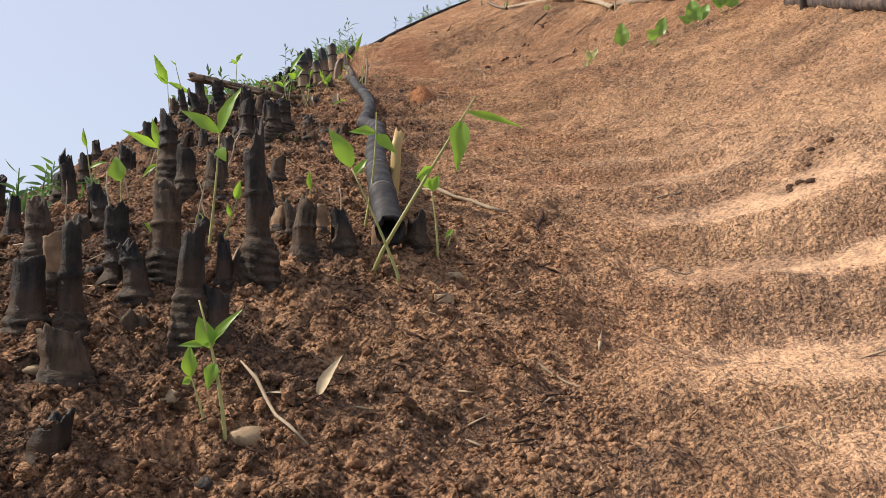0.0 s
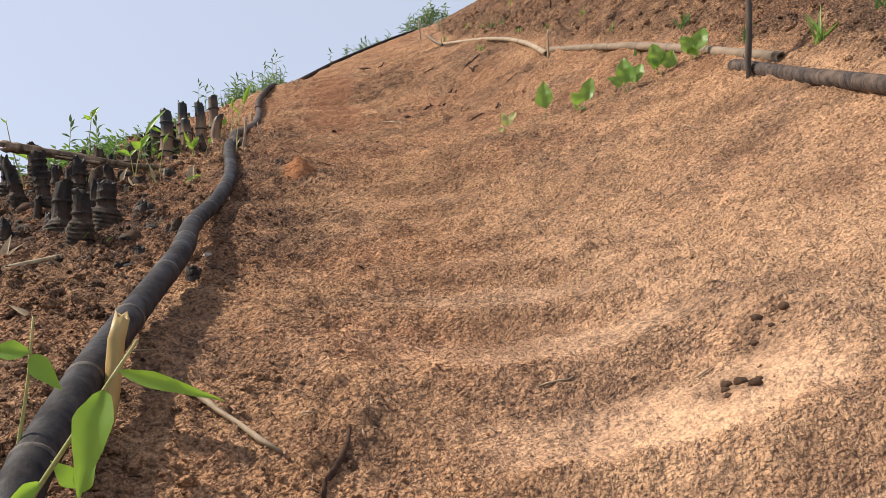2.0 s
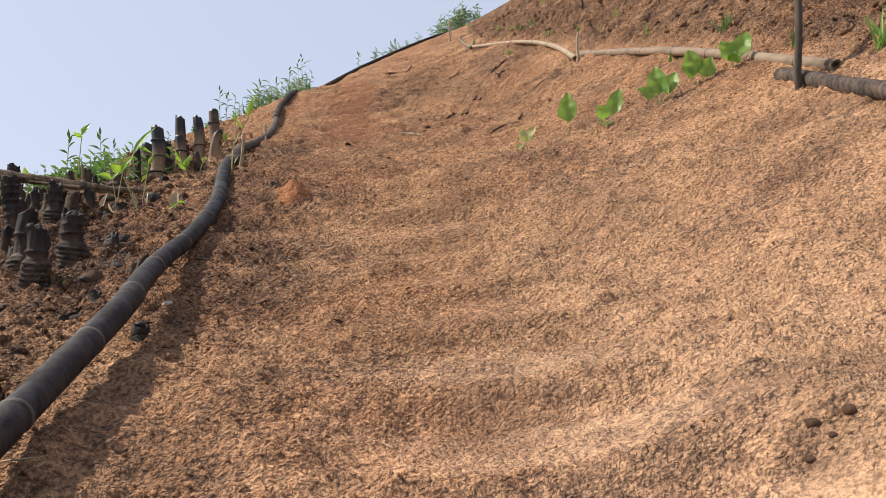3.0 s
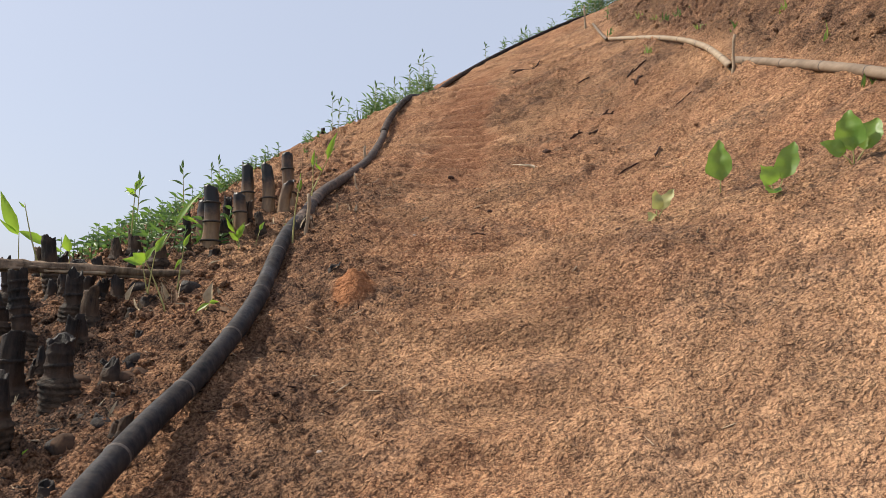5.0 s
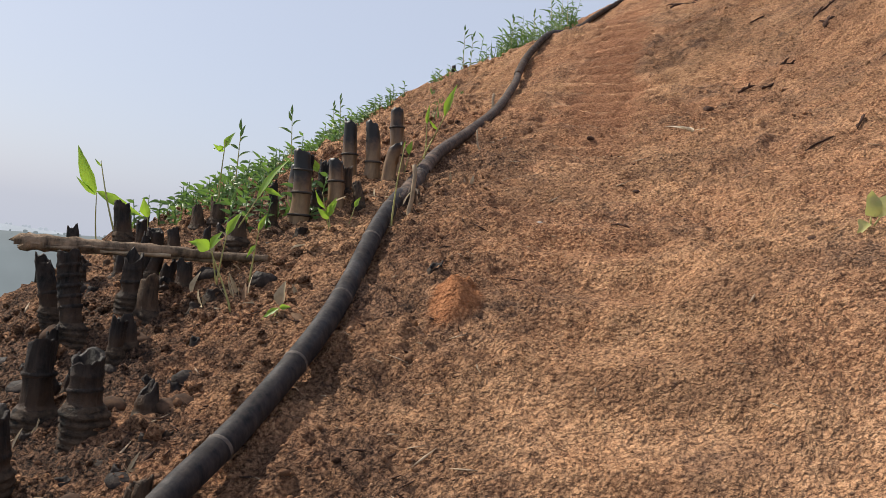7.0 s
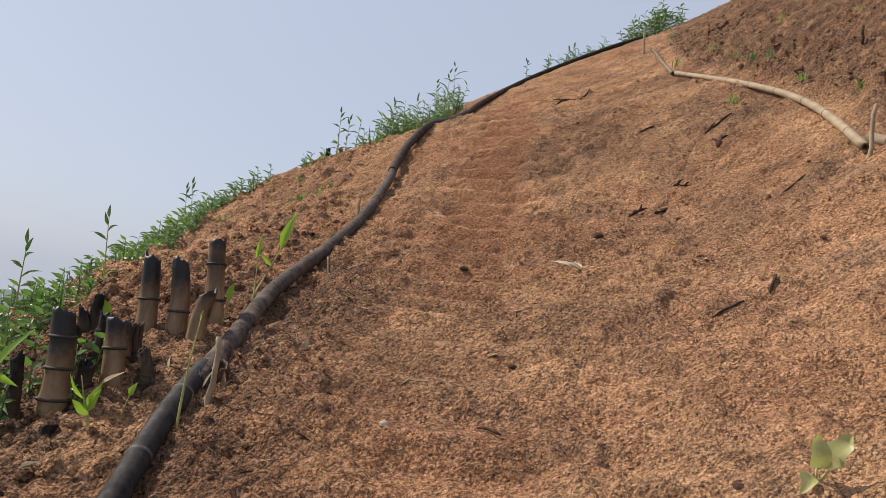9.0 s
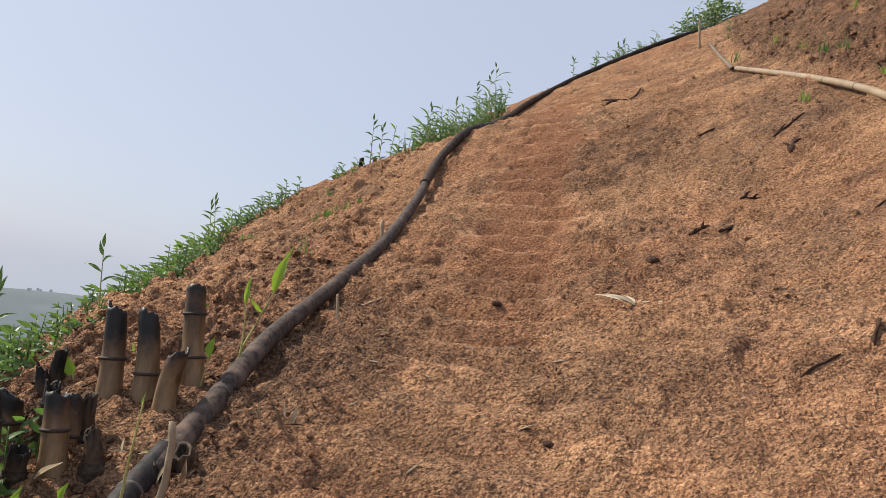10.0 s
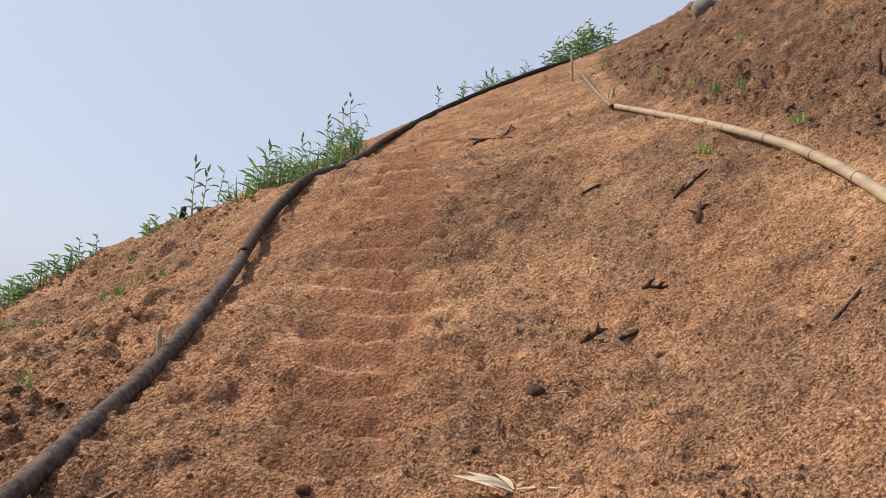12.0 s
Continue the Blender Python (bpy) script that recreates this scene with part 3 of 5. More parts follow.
    for v in top:
        c = Vector((axis.x, axis.y, v.co.z))
        inner.append(bm.verts.new(c + (v.co - c) * 0.72 + Vector((0, 0, -0.004))))
        deep.append(bm.verts.new(Vector((axis.x, axis.y, deep_z)) + Vector((v.co.x - axis.x, v.co.y - axis.y, 0)) * 0.66))
    for s in range(sides):
        s1 = (s + 1) % sides
        bm.faces.new((top[s], top[s1], inner[s1], inner[s]))
        bm.faces.new((inner[s], inner[s1], deep[s1], deep[s]))
    bm.faces.new(deep)
    part("culm", bm, material, ob)
    t = (mid_line[-1] - mid_line[0]).normalized()
    d = gaps
    while d < hh - 0.02 - rag:
        if d > (root + 0.02 if burnt_through else 0.07):
            k = min(int(d / hh * n), n - 1)
            p = mid_line[k].lerp(mid_line[k + 1], d / hh * n - k)
            part("node", ring_band(bmesh.new(), p, t, rad[k] * 1.03, 0.008 if burnt_through else 0.006, 1.06 if burnt_through else 1.12, 24), material if burnt_through else RING_DARK, ob)
        d += gaps
    return ob


# ---- charred and dry bamboo poles ----
def on_ground(lift, *xy):
    return [(x, y, float(land(x, y)) + lift) for x, y in xy]


FIRST = ((-0.160, 2.33, 0.130), (-0.185, 2.46, 0.140), (-0.212, 2.62, 0.15), (-0.27, 3.05, 0.13), (-0.325, 3.55, 0.10), (-0.36, 4.05, 0.13), (-0.47, 4.55, 0.12), (-0.53, 4.95, 0.10), (-0.54, 5.3, 0.09), (-0.60, 5.88, 0.085), (-0.78, 6.6, 0.075), (-0.86, 7.0, 0.06))
bamboo_pole([(x, y, float(land(x, y)) + up) for x, y, up in FIRST],
            0.046, 0.040, SMOOTH_CHAR, RING, 0.42, "smooth black charred bamboo pole laid along the path edge", "path edge poles", 18, 0.4, 3)
bamboo_pole(on_ground(0.055, (-0.83, 6.9), (-0.90, 7.3), (-1.04, 7.94), (-1.12, 8.73), (-1.2, 9.66), (-1.38, 10.77), (-1.5, 11.3)),
            0.042, 0.036, GREYED, RING, 0.40, "grey scorched bamboo pole laid along the path edge", "path edge poles", 16, 0.1, 5)
bamboo_pole(on_ground(0.06, (-1.49, 11.25), (-1.60, 11.86), (-1.62, 12.3), (-1.6, 12.9), (-1.68, 14.3), (-1.74, 15.5)),
            0.042, 0.040, CHARRED, RING_DARK, 0.5, "black charred bamboo pole bending along the path edge", "path edge poles", 14, 0.1, 7)
bamboo_pole(on_ground(0.045, (-1.73, 15.4), (-1.60, 16.3), (-0.99, 17.5), (0.14, 18.4), (0.75, 19.0)),
            0.042, 0.038, CHARRED, RING_DARK, 0.6, "black charred bamboo pole on the crest of the slope", "path edge poles", 12, 0.1, 9)
bamboo_pole(on_ground(0.065, (2.0, 9.25), (1.92, 10.45), (1.62, 11.5), (1.09, 13.85)), 0.033, 0.024, DRY, RING, 0.45,
            "pale dry bamboo pole bent across the slope", "terrace poles", 14, 0.1, 11)
bamboo_pole(on_ground(0.055, (1.06, 13.95), (0.97, 15.3), (0.85, 16.7)), 0.026, 0.022, DULL, RING, 0.5,
            "dull brown bamboo pole at the head of the terrace", "terrace poles", 10, 0.1, 12)
bamboo_pole(on_ground(0.045, (2.76, 5.5), (2.45, 7.37), (2.06, 9.4)), 0.037, 0.033, DULL, RING, 0.5,
            "dull brown dry bamboo pole holding the upper terrace", "terrace poles", 14, 0.15, 13)
bamboo_pole(on_ground(0.045, (2.60, 5.8), (2.69, 5.25), (2.82, 4.4), (2.9, 3.6)), 0.045, 0.052, GREYED, RING, 0.4,
            "black charred bamboo pole overlapping the pale one", "terrace poles", 14, 0.1, 14)

# ---- bamboo stumps ----
stump(-0.49, 2.17, 0.042, 0.42, -0.05, 0.0, CHARRED, "tall charred bamboo stump with a splintered top", rag=0.07)
stump(-0.39, 2.33, 0.040, 0.16, -0.01, 0.0, CHARRED_WORN, gaps=0.05)
stump(-0.31, 2.37, 0.040, 0.14, -0.02, 0.0, CHARRED)
stump(-0.58, 1.89, 0.042, 0.28, -0.02, 0.0, CHARRED, flare=1.6)
stump(-0.76, 2.19, 0.048, 0.29, -0.02, 0.0, CHARRED_WORN, gaps=0.06)
stump(-0.82, 2.10, 0.048, 0.17, -0.03, 0.0, CHARRED, gaps=0.06)
stump(-0.90, 2.20, 0.046, 0.24, -0.02, 0.0, CHARRED, gaps=0.05)
stump(-0.87, 1.88, 0.034, 0.29, -0.02, 0.0, CHARRED)
stump(-1.17, 2.30, 0.047, 0.20, -0.03, 0.0, CHARRED_WORN, gaps=0.045)
stump(-0.97, 1.89, 0.047, 0.17, -0.02, 0.0, CHARRED)
stump(-1.01, 2.98, 0.044, 0.31, -0.06, 0.0, CHARRED, gaps=0.05, flare=1.5)
stump(-1.50, 3.18, 0.033, 0.22, -0.05, 0.0, CHARRED, "charred bamboo stump split into prongs", rag=0.10)
stump(-1.44, 2.64, 0.032, 0.13, -0.01, 0.0, CHARRED)
stump(-2.68, 6.02, 0.045, 0.18, -0.04, 0.0, CHARRED)
stump(-0.60, 2.17, 0.030, 0.14, -0.01, 0.0, CHARRED)
stump(-0.70, 1.49, 0.037, 0.09, -0.01, 0.0, CHARRED)
stump(-0.80, 1.70, 0.052, 0.11, -0.02, 0.0, CHARRED_WORN, flare=1.5, gaps=0.035)
stump(-0.47, 2.45, 0.038, 0.12, -0.02, 0.0, CHARRED_WORN)
stump(-0.09, 2.46, 0.039, 0.11, 0.0, 0.0, CHARRED)
stump(-1.36, 5.34, 0.060, 0.26, -0.01, 0.0, CHARRED)
stump(-1.11, 4.94, 0.052, 0.28, -0.01, 0.0, CHARRED)
stump(-1.62, 5.76, 0.048, 0.36, -0.10, 0.0, CHARRED, "leaning charred bamboo stump beside a fallen log", gaps=0.04)
stump(-1.80, 5.85, 0.045, 0.30, -0.14, 0.0, CHARRED, "leaning charred bamboo stump beside a fallen log")
stump(-1.28, 5.61, 0.032, 0.16, -0.02, 0.0, CHARRED)
stump(-1.09, 5.27, 0.058, 0.24, -0.03, 0.0, CHARRED, gaps=0.05)
stump(-1.26, 6.70, 0.047, 0.36, -0.02, 0.0, SCORCHED, "dark scorched bamboo stump standing alone")
stump(-0.97, 5.38, 0.046, 0.10, 0.0, 0.0, CHARRED)
stump(-2.10, 6.20, 0.045, 0.30, -0.05, 0.0, CHARRED)
stump(-2.39, 6.84, 0.050, 0.17, -0.03, 0.0, CHARRED_WORN)
stump(-2.20, 6.75, 0.037, 0.16, -0.01, 0.0, CHARRED)
stump(-1.94, 6.53, 0.043, 0.12, -0.01, 0.0, CHARRED)
stump(-1.82, 6.51, 0.038, 0.12, -0.01, 0.0, CHARRED)
stump(-1.83, 6.70, 0.044, 0.14, -0.02, 0.0, CHARRED_WORN)
stump(-1.73, 6.73, 0.047, 0.15, -0.02, 0.0, CHARRED_WORN)
stump(-1.40, 6.41, 0.049, 0.15, -0.01, 0.0, CHARRED_WORN)
stump(-1.36, 6.64, 0.029, 0.24, -0.02, 0.0, CHARRED)
stump(-1.46, 5.42, 0.046, 0.09, -0.01, 0.0, CHARRED)
stump(-1.30, 7.28, 0.043, 0.32, -0.03, 0.0, SCORCHED, "tall scorched bamboo stump with a black top", gaps=0.2)
stump(-1.17, 7.28, 0.043, 0.32, -0.03, 0.0, SCORCHED, "tall scorched bamboo stump with a black top", gaps=0.17)
stump(-1.03, 7.22, 0.040, 0.22, 0.02, 0.0, SCORCHED, "short pale bamboo stump with a black rim", gaps=0.24)
stump(-1.08, 7.45, 0.043, 0.35, -0.05, 0.0, SCORCHED, "tall scorched bamboo stump with a ragged black top", gaps=0.16, rag=0.04)
stump(-1.15, 6.87, 0.042, 0.24, -0.03, 0.0, SCORCHED, gaps=0.2)
stump(-1.39, 6.95, 0.054, 0.23, -0.03, 0.0, SCORCHED, gaps=0.2)
stump(-1.63, 7.33, 0.039, 0.15, -0.02, 0.0, CHARRED)
stump(-1.58, 7.37, 0.036, 0.19, -0.03, 0.0, CHARRED)
stump(-1.06, 6.92, 0.037, 0.12, -0.02, 0.0, CHARRED_WORN)

stump(-1.97, 6.42, 0.045, 0.30, -0.10, 0.0, CHARRED)
stump(-1.52, 5.93, 0.055, 0.22, -0.03, 0.0, CHARRED, gaps=0.06)
stump(-1.39, 5.88, 0.046, 0.17, -0.02, 0.0, CHARRED_WORN)
stump(-1.63, 3.33, 0.050, 0.10, 0.0, 0.0, CHARRED)
stump(-2.45, 5.40, 0.045, 0.26, -0.05, 0.0, CHARRED)
stump(-1.18, 4.30, 0.045, 0.11, -0.03, 0.0, CHARRED)
stump(-0.66, 5.02, 0.032, 0.09, 0.0, 0.0, CHARRED_WORN)
stump(-0.94, 2.84, 0.036, 0.18, -0.01, 0.0, CHARRED)
stump(-1.30, 3.65, 0.045, 0.22, -0.02, 0.0, CHARRED, gaps=0.05)
stump(-1.48, 4.25, 0.040, 0.20, -0.04, 0.0, CHARRED)
stump(-1.85, 4.55, 0.045, 0.24, -0.03, 0.0, CHARRED)
stump(-2.05, 5.05, 0.045, 0.22, 0.0, 0.0, CHARRED)
stump(-1.75, 5.20, 0.042, 0.18, 0.02, 0.0, CHARRED_WORN)
stump(-2.20, 5.75, 0.040, 0.20, -0.02, 0.0, CHARRED)
stump(-1.12, 2.55, 0.040, 0.16, -0.02, 0.0, CHARRED, gaps=0.05)
stump(-1.35, 2.30, 0.042, 0.18, -0.02, 0.0, CHARRED, gaps=0.05)
stump(-1.62, 2.85, 0.040, 0.16, -0.02, 0.0, CHARRED)
stump(0.0, 2.20, 0.036, 0.04, 0.0, 0.0, CUT, "low pale cut bamboo stub in the charred soil", rag=0.004, gaps=0.02)

# ---- pegs, stakes and the fallen log ----
def stake(x, y, off, r0, r1, material, label, name="wooden_stake", category="stake"):
    """A peg driven into the slope; off is the way to its top."""
    rnd = random.Random(int(abs(x * 977 + y * 131)))
    ob = thing(name, (x, y, ground_z(x, y) - 0.06), label, category)
    top = Vector(off) + Vector((0, 0, 0.06))
    n = 6
    pts = [top * (k / n) + Vector((rnd.uniform(-1, 1), rnd.uniform(-1, 1), 0)) * 0.006 for k in range(n + 1)]
    part("shaft", tube(bmesh.new(), pts, [r0 + (r1 - r0) * k / n for k in range(n + 1)], 10, hollow=0.02 if r0 > 0.014 else 0.0, rag=0.01, rnd=rnd, wob=0.05), material, ob)
    return ob


YELLOW = plain_material("yellow_cut_bamboo", (0.42, 0.27, 0.09), (0.56, 0.40, 0.16), 20, 0.5, 0.4, (1, 1, 0.15))
GREY_WOOD = plain_material("weathered_wood", (0.055, 0.042, 0.034), (0.13, 0.10, 0.078), 25, 0.8, 0.2, (1, 1, 0.15))
stake(-0.20, 2.93, (0.02, 0.0, 0.30), 0.022, 0.019, YELLOW, "yellow split bamboo stake propping the charred pole", "bamboo_stake", "stake")
stake(2.57, 5.55, (0.03, 0.0, 0.95), 0.020, 0.017, GREY_WOOD, "grey weathered wooden post at the terrace pole", "wooden_post", "post")
stake(2.0, 9.17, (0.0, 0.0, 0.34), 0.014, 0.012, PALE_TWIG, "thin pale peg holding the terrace pole")
stake(0.72, 16.7, (-0.05, 0.0, 0.42), 0.020, 0.016, PALE_TWIG, "thin pale peg at the head of the terrace")
stake(-0.72, 6.78, (0.01, 0.0, 0.25), 0.012, 0.010, PALE_TWIG, "thin pale peg holding the charred pole")
stake(-1.24, 9.72, (-0.02, 0.0, 0.17), 0.014, 0.012, PALE_TWIG, "short brown peg beside the scorched pole")
stake(-0.36, 4.25, (0.0, 0.0, 0.06), 0.035, 0.03, CHARRED, "short charred peg under the pole", "charred_peg", "peg")
stake(-0.78, 7.02, (0.0, -0.06, 0.05), 0.034, 0.034, CHARRED_WORN, "hollow charred bamboo offcut in the soil", "bamboo_offcut", "bamboo")
stake(-3.05, 13.6, (0.0, 0.0, 0.22), 0.03, 0.03, CHARRED, "small charred stub on the skyline", "charred_stub", "stub")
stake(2.35, 10.9, (0.0, 0.0, 0.22), 0.012, 0.010, TWIG, "thin dark peg on the upper terrace")
stake(-0.86, 8.30, (-0.06, 0.0, 0.14), 0.008, 0.005, PALE_TWIG, "thin broken straw stalk in the soil", "straw_stalk", "stalk")

WEATHERED = charred_material("weathered_log", (0.060, 0.042, 0.030), (0.27, 0.185, 0.12), 0.05, 0.8)


def fallen_log(pts, r0, r1, label, seed, strands=0):
    """A weathered, half split log: an uneven stem, broken at its last end, with loose strands along it."""
    rnd = random.Random(seed)
    line = smooth_line([Vector(p) for p in pts], 8)
    base = line[0].copy()
    line = [p - base for p in line]
    n = len(line)
    ob = thing("fallen_log", base, label, "log")
    radii = [(r0 + (r1 - r0) * k / (n - 1)) * rnd.uniform(0.88, 1.12) for k in range(n)]
    part("stem", tube(bmesh.new(), line, radii, 12, hollow=0.05, rag=0.045, rnd=rnd, wob=0.10), WEATHERED, ob)
    for k in range(strands):
        a, b = sorted((rnd.randrange(0, n - 4), rnd.randrange(4, n)))
        b = max(b, a + 3)
        lift = Vector((rnd.uniform(-0.02, 0.02), rnd.uniform(-0.05, 0.01), rnd.uniform(-0.03, 0.012)))
        pieces = line[a:b + 1] if b < n else line[a:]
        part("strand", tube(bmesh.new(), [p + lift for p in pieces], [rnd.uniform(0.005, 0.010) for p in pieces], 6, rnd=rnd, wob=0.2), PALE_TWIG if k % 2 else WEATHERED, ob)
    return ob


fallen_log([(-1.14, 6.28, 3.44), (-1.30, 6.22, 3.425), (-1.50, 6.07, 3.42), (-1.70, 5.88, 3.41), (-1.90, 5.70, 3.40)], 0.014, 0.034, "weathered grey-brown fallen log with ragged end across the stumps", 21, 5)
bamboo_pole(on_ground(0.035, (-1.02, 4.55), (-1.2, 4.45), (-1.45, 4.35)), 0.010, 0.016, STRAW, RING, 0.3, "pale dry bamboo stick among the stumps", "", 8, 0.02, 22)


# ---- leaves and shoots ----
def blade(bm, base, way, width, face, droop=0.15, fold=0.22, n=8, broad=0.0):
    """A lance-shaped leaf from base along way, folded on its midrib. broad: towards a heart shape."""
    way, face = Vector(way), Vector(face)
    length = way.length
    t = way.normalized()
    side = t.cross(face).normalized()
    nor = side.cross(t).normalized()
    rows = []
    for k in range(n + 1):
        u = k / n
        w = width * 0.5 * (min(1.0, (u / (0.32 - 0.2 * broad)) ** 0.6) * (1 - max(0, (u - 0.32) / 0.68) ** (1.3 + 1.2 * broad)))
        c = Vector(base) + t * length * u + Vector((0, 0, -1)) * droop * length * u * u + nor * 0.05 * length * math.sin(u * 3.1)
        lift = nor * w * fold
        if w < 1e-4:
            rows.append([bm.verts.new(c)])
        else:
            rows.append([bm.verts.new(c + side * w + lift), bm.verts.new(c + side * w * 0.5 + lift * 0.42), bm.verts.new(c), bm.verts.new(c - side * w * 0.5 + lift * 0.42), bm.verts.new(c - side * w + lift)])
    for a, b in zip(rows, rows[1:]):
        if len(a) == 1 and len(b) == 1:
            continue
        if len(a) == 1:
            for k in range(4):
                bm.faces.new((a[0], b[k + 1], b[k]))
        elif len(b) == 1:
            for k in range(4):
                bm.faces.new((a[k], a[k + 1], b[0]))
        else:
            for k in range(4):
                bm.faces.new((a[k], a[k + 1], b[k + 1], b[k]))
    return bm


def shoot(x, y, top, *leaves, label="young green bamboo shoot with fresh leaves"):
    """A thin shoot: stem and each leaf. A leaf: where on the stem, the way to its tip, its width."""
    rnd = random.Random(int(abs(x) * 3100 + abs(y) * 917))
    ob = thing("bamboo_shoot", (x, y, ground_z(x, y) - 0.03), label, "plant", "bamboo shoots")
    up = Vector((0, 0, 0.03))
    top = Vector(top)
    bow = Vector((rnd.uniform(-1, 1), rnd.uniform(-1, 1), 0)) * 0.03 * top.length
    def on_stem(u):
        return top * u + up * (1 if u > 0 else 0) + bow * math.sin(u * math.pi)
    n = 7
    r = 0.0032 + 0.0036 * min(1.0, top.length / 0.6)
    part("stem", tube(bmesh.new(), [on_stem(k / n) for k in range(n + 1)], [r * (1 - 0.65 * k / n) for k in range(n + 1)], 7), STEM, ob)
    for u, way, width in leaves:
        way = Vector(way) + Vector((0, rnd.uniform(-0.35, 0.2) * Vector(way).length, 0))
        face = Vector((rnd.uniform(-0.5, 0.2), -1, rnd.uniform(-0.1, 0.6)))
        bm = blade(bmesh.new(), on_stem(u), way, width, face, rnd.uniform(0.0, 0.12), 0.32, 12)
        for v in bm.verts:
            v.co += 0.05 * width * noise.noise_vector(v.co * 40 + Vector((x, y, u)))
        part("leaf", bm, LEAF, ob)
    return ob


shoot(-0.73, 2.44, (0.016, 0.000, 0.389), (0.99, (0.072, 0.000, 0.148), 0.058), (0.99, (-0.129, -0.000, 0.089), 0.044), (0.87, (0.031, 0.000, -0.047), 0.040))
shoot(-0.42, 1.59, (-0.069, -0.000, 0.298), (0.68, (-0.032, -0.000, 0.073), 0.043), (0.71, (0.063, 0.000, 0.076), 0.024), (0.72, (-0.066, -0.000, -0.007), 0.017), (0.59, (-0.008, -0.000, -0.049), 0.031))
shoot(-0.46, 1.60, (-0.040, -0.000, 0.128), (1.00, (-0.007, -0.000, 0.069), 0.034), (0.98, (-0.020, -0.000, -0.009), 0.019))
shoot(-0.11, 2.20, (-0.156, -0.000, 0.343), (1.00, (-0.068, -0.000, 0.129), 0.057), (0.94, (0.034, 0.000, 0.054), 0.031))
shoot(-0.27, 2.60, (0.033, 0.000, 0.422), (0.83, (-0.091, -0.000, -0.002), 0.045), (0.82, (0.072, 0.000, -0.067), 0.045))
shoot(-0.22, 2.25, (0.303, 0.001, 0.537), (0.86, (-0.010, -0.000, -0.146), 0.062), (0.91, (0.168, 0.000, -0.043), 0.026), (0.60, (-0.047, -0.000, -0.037), 0.026))
shoot(-0.02, 2.40, (-0.025, -0.000, 0.231), (1.00, (-0.048, -0.000, 0.047), 0.034), (0.96, (0.022, 0.000, 0.057), 0.038))
shoot(-0.00, 2.48, (0.025, 0.000, 0.086), (0.96, (-0.025, -0.000, -0.029), 0.018))
shoot(-1.19, 2.90, (-0.015, -0.000, 0.135), (0.92, (-0.030, -0.000, 0.100), 0.077))
shoot(-1.23, 3.32, (0.009, 0.000, 0.258), (0.67, (-0.036, -0.000, 0.140), 0.036), (0.65, (-0.141, -0.000, 0.081), 0.036), (0.62, (0.069, 0.000, 0.008), 0.031), (0.38, (-0.066, -0.000, -0.050), 0.026))
shoot(-0.69, 2.20, (-0.048, -0.000, 0.128), (0.94, (-0.110, -0.000, 0.061), 0.050), (0.94, (-0.010, -0.000, 0.026), 0.020))
shoot(-0.70, 2.44, (0.053, 0.000, 0.178), (0.91, (0.013, 0.000, 0.067), 0.029), (0.60, (-0.013, -0.000, 0.052), 0.018))
shoot(-0.81, 2.62, (-0.003, -0.000, 0.025), (0.77, (-0.011, -0.000, 0.051), 0.035))
shoot(-1.52, 3.40, (-0.056, -0.000, 0.250), (0.88, (-0.011, -0.000, 0.093), 0.027), (0.50, (0.084, 0.000, 0.039), 0.027))
shoot(-0.49, 2.83, (0.003, 0.000, 0.073), (0.86, (-0.002, -0.000, 0.073), 0.025))
shoot(-2.35, 6.61, (-0.047, -0.014, 0.375), (0.96, (-0.120, -0.036, 0.259), 0.080), (1.00, (0.223, 0.068, -0.104), 0.055), (0.94, (-0.110, -0.033, 0.099), 0.033))
shoot(-2.15, 6.56, (-0.164, -0.050, 0.499), (0.94, (-0.044, -0.013, 0.039), 0.013))
shoot(-1.91, 6.97, (-0.002, -0.000, 0.399), (0.88, (0.047, 0.014, 0.095), 0.053), (0.84, (-0.049, -0.015, 0.036), 0.033), (0.89, (-0.071, -0.022, -0.014), 0.027))
shoot(-2.07, 6.64, (-0.023, -0.007, 0.223), (0.73, (-0.020, -0.006, 0.112), 0.058))
shoot(-1.43, 6.36, (0.153, 0.046, 0.305), (0.80, (0.117, 0.035, 0.222), 0.055), (0.98, (0.083, 0.025, -0.021), 0.028))
shoot(-1.25, 6.09, (-0.039, -0.012, 0.168), (0.97, (-0.081, -0.025, 0.025), 0.051), (0.97, (0.046, 0.014, 0.050), 0.036))
shoot(-1.10, 6.09, (0.018, 0.006, 0.270), (0.86, (0.022, 0.007, 0.075), 0.025), (0.64, (-0.029, -0.009, -0.052), 0.020))
shoot(-1.51, 5.95, (-0.037, -0.011, 0.064), (0.94, (0.041, 0.012, 0.038), 0.026), (0.94, (-0.021, -0.006, 0.055), 0.023))
shoot(-1.49, 6.13, (-0.032, -0.010, 0.073), (0.85, (0.022, 0.007, 0.032), 0.032))
shoot(-1.10, 4.90, (0.010, 0.003, 0.058), (0.77, (0.048, 0.015, 0.048), 0.046))
shoot(-0.95, 4.92, (-0.009, -0.003, 0.043), (0.82, (0.011, 0.003, 0.030), 0.026))
shoot(-1.00, 6.57, (-0.029, -0.009, 0.147), (0.64, (0.033, 0.010, 0.086), 0.039), (0.55, (-0.056, -0.017, 0.048), 0.033))
shoot(-1.06, 7.62, (0.182, 0.041, 0.475), (0.78, (0.064, 0.014, 0.204), 0.050), (0.61, (-0.058, -0.013, 0.056), 0.020))
shoot(-1.00, 7.61, (-0.010, -0.002, 0.346), (0.86, (0.003, 0.001, 0.121), 0.025))
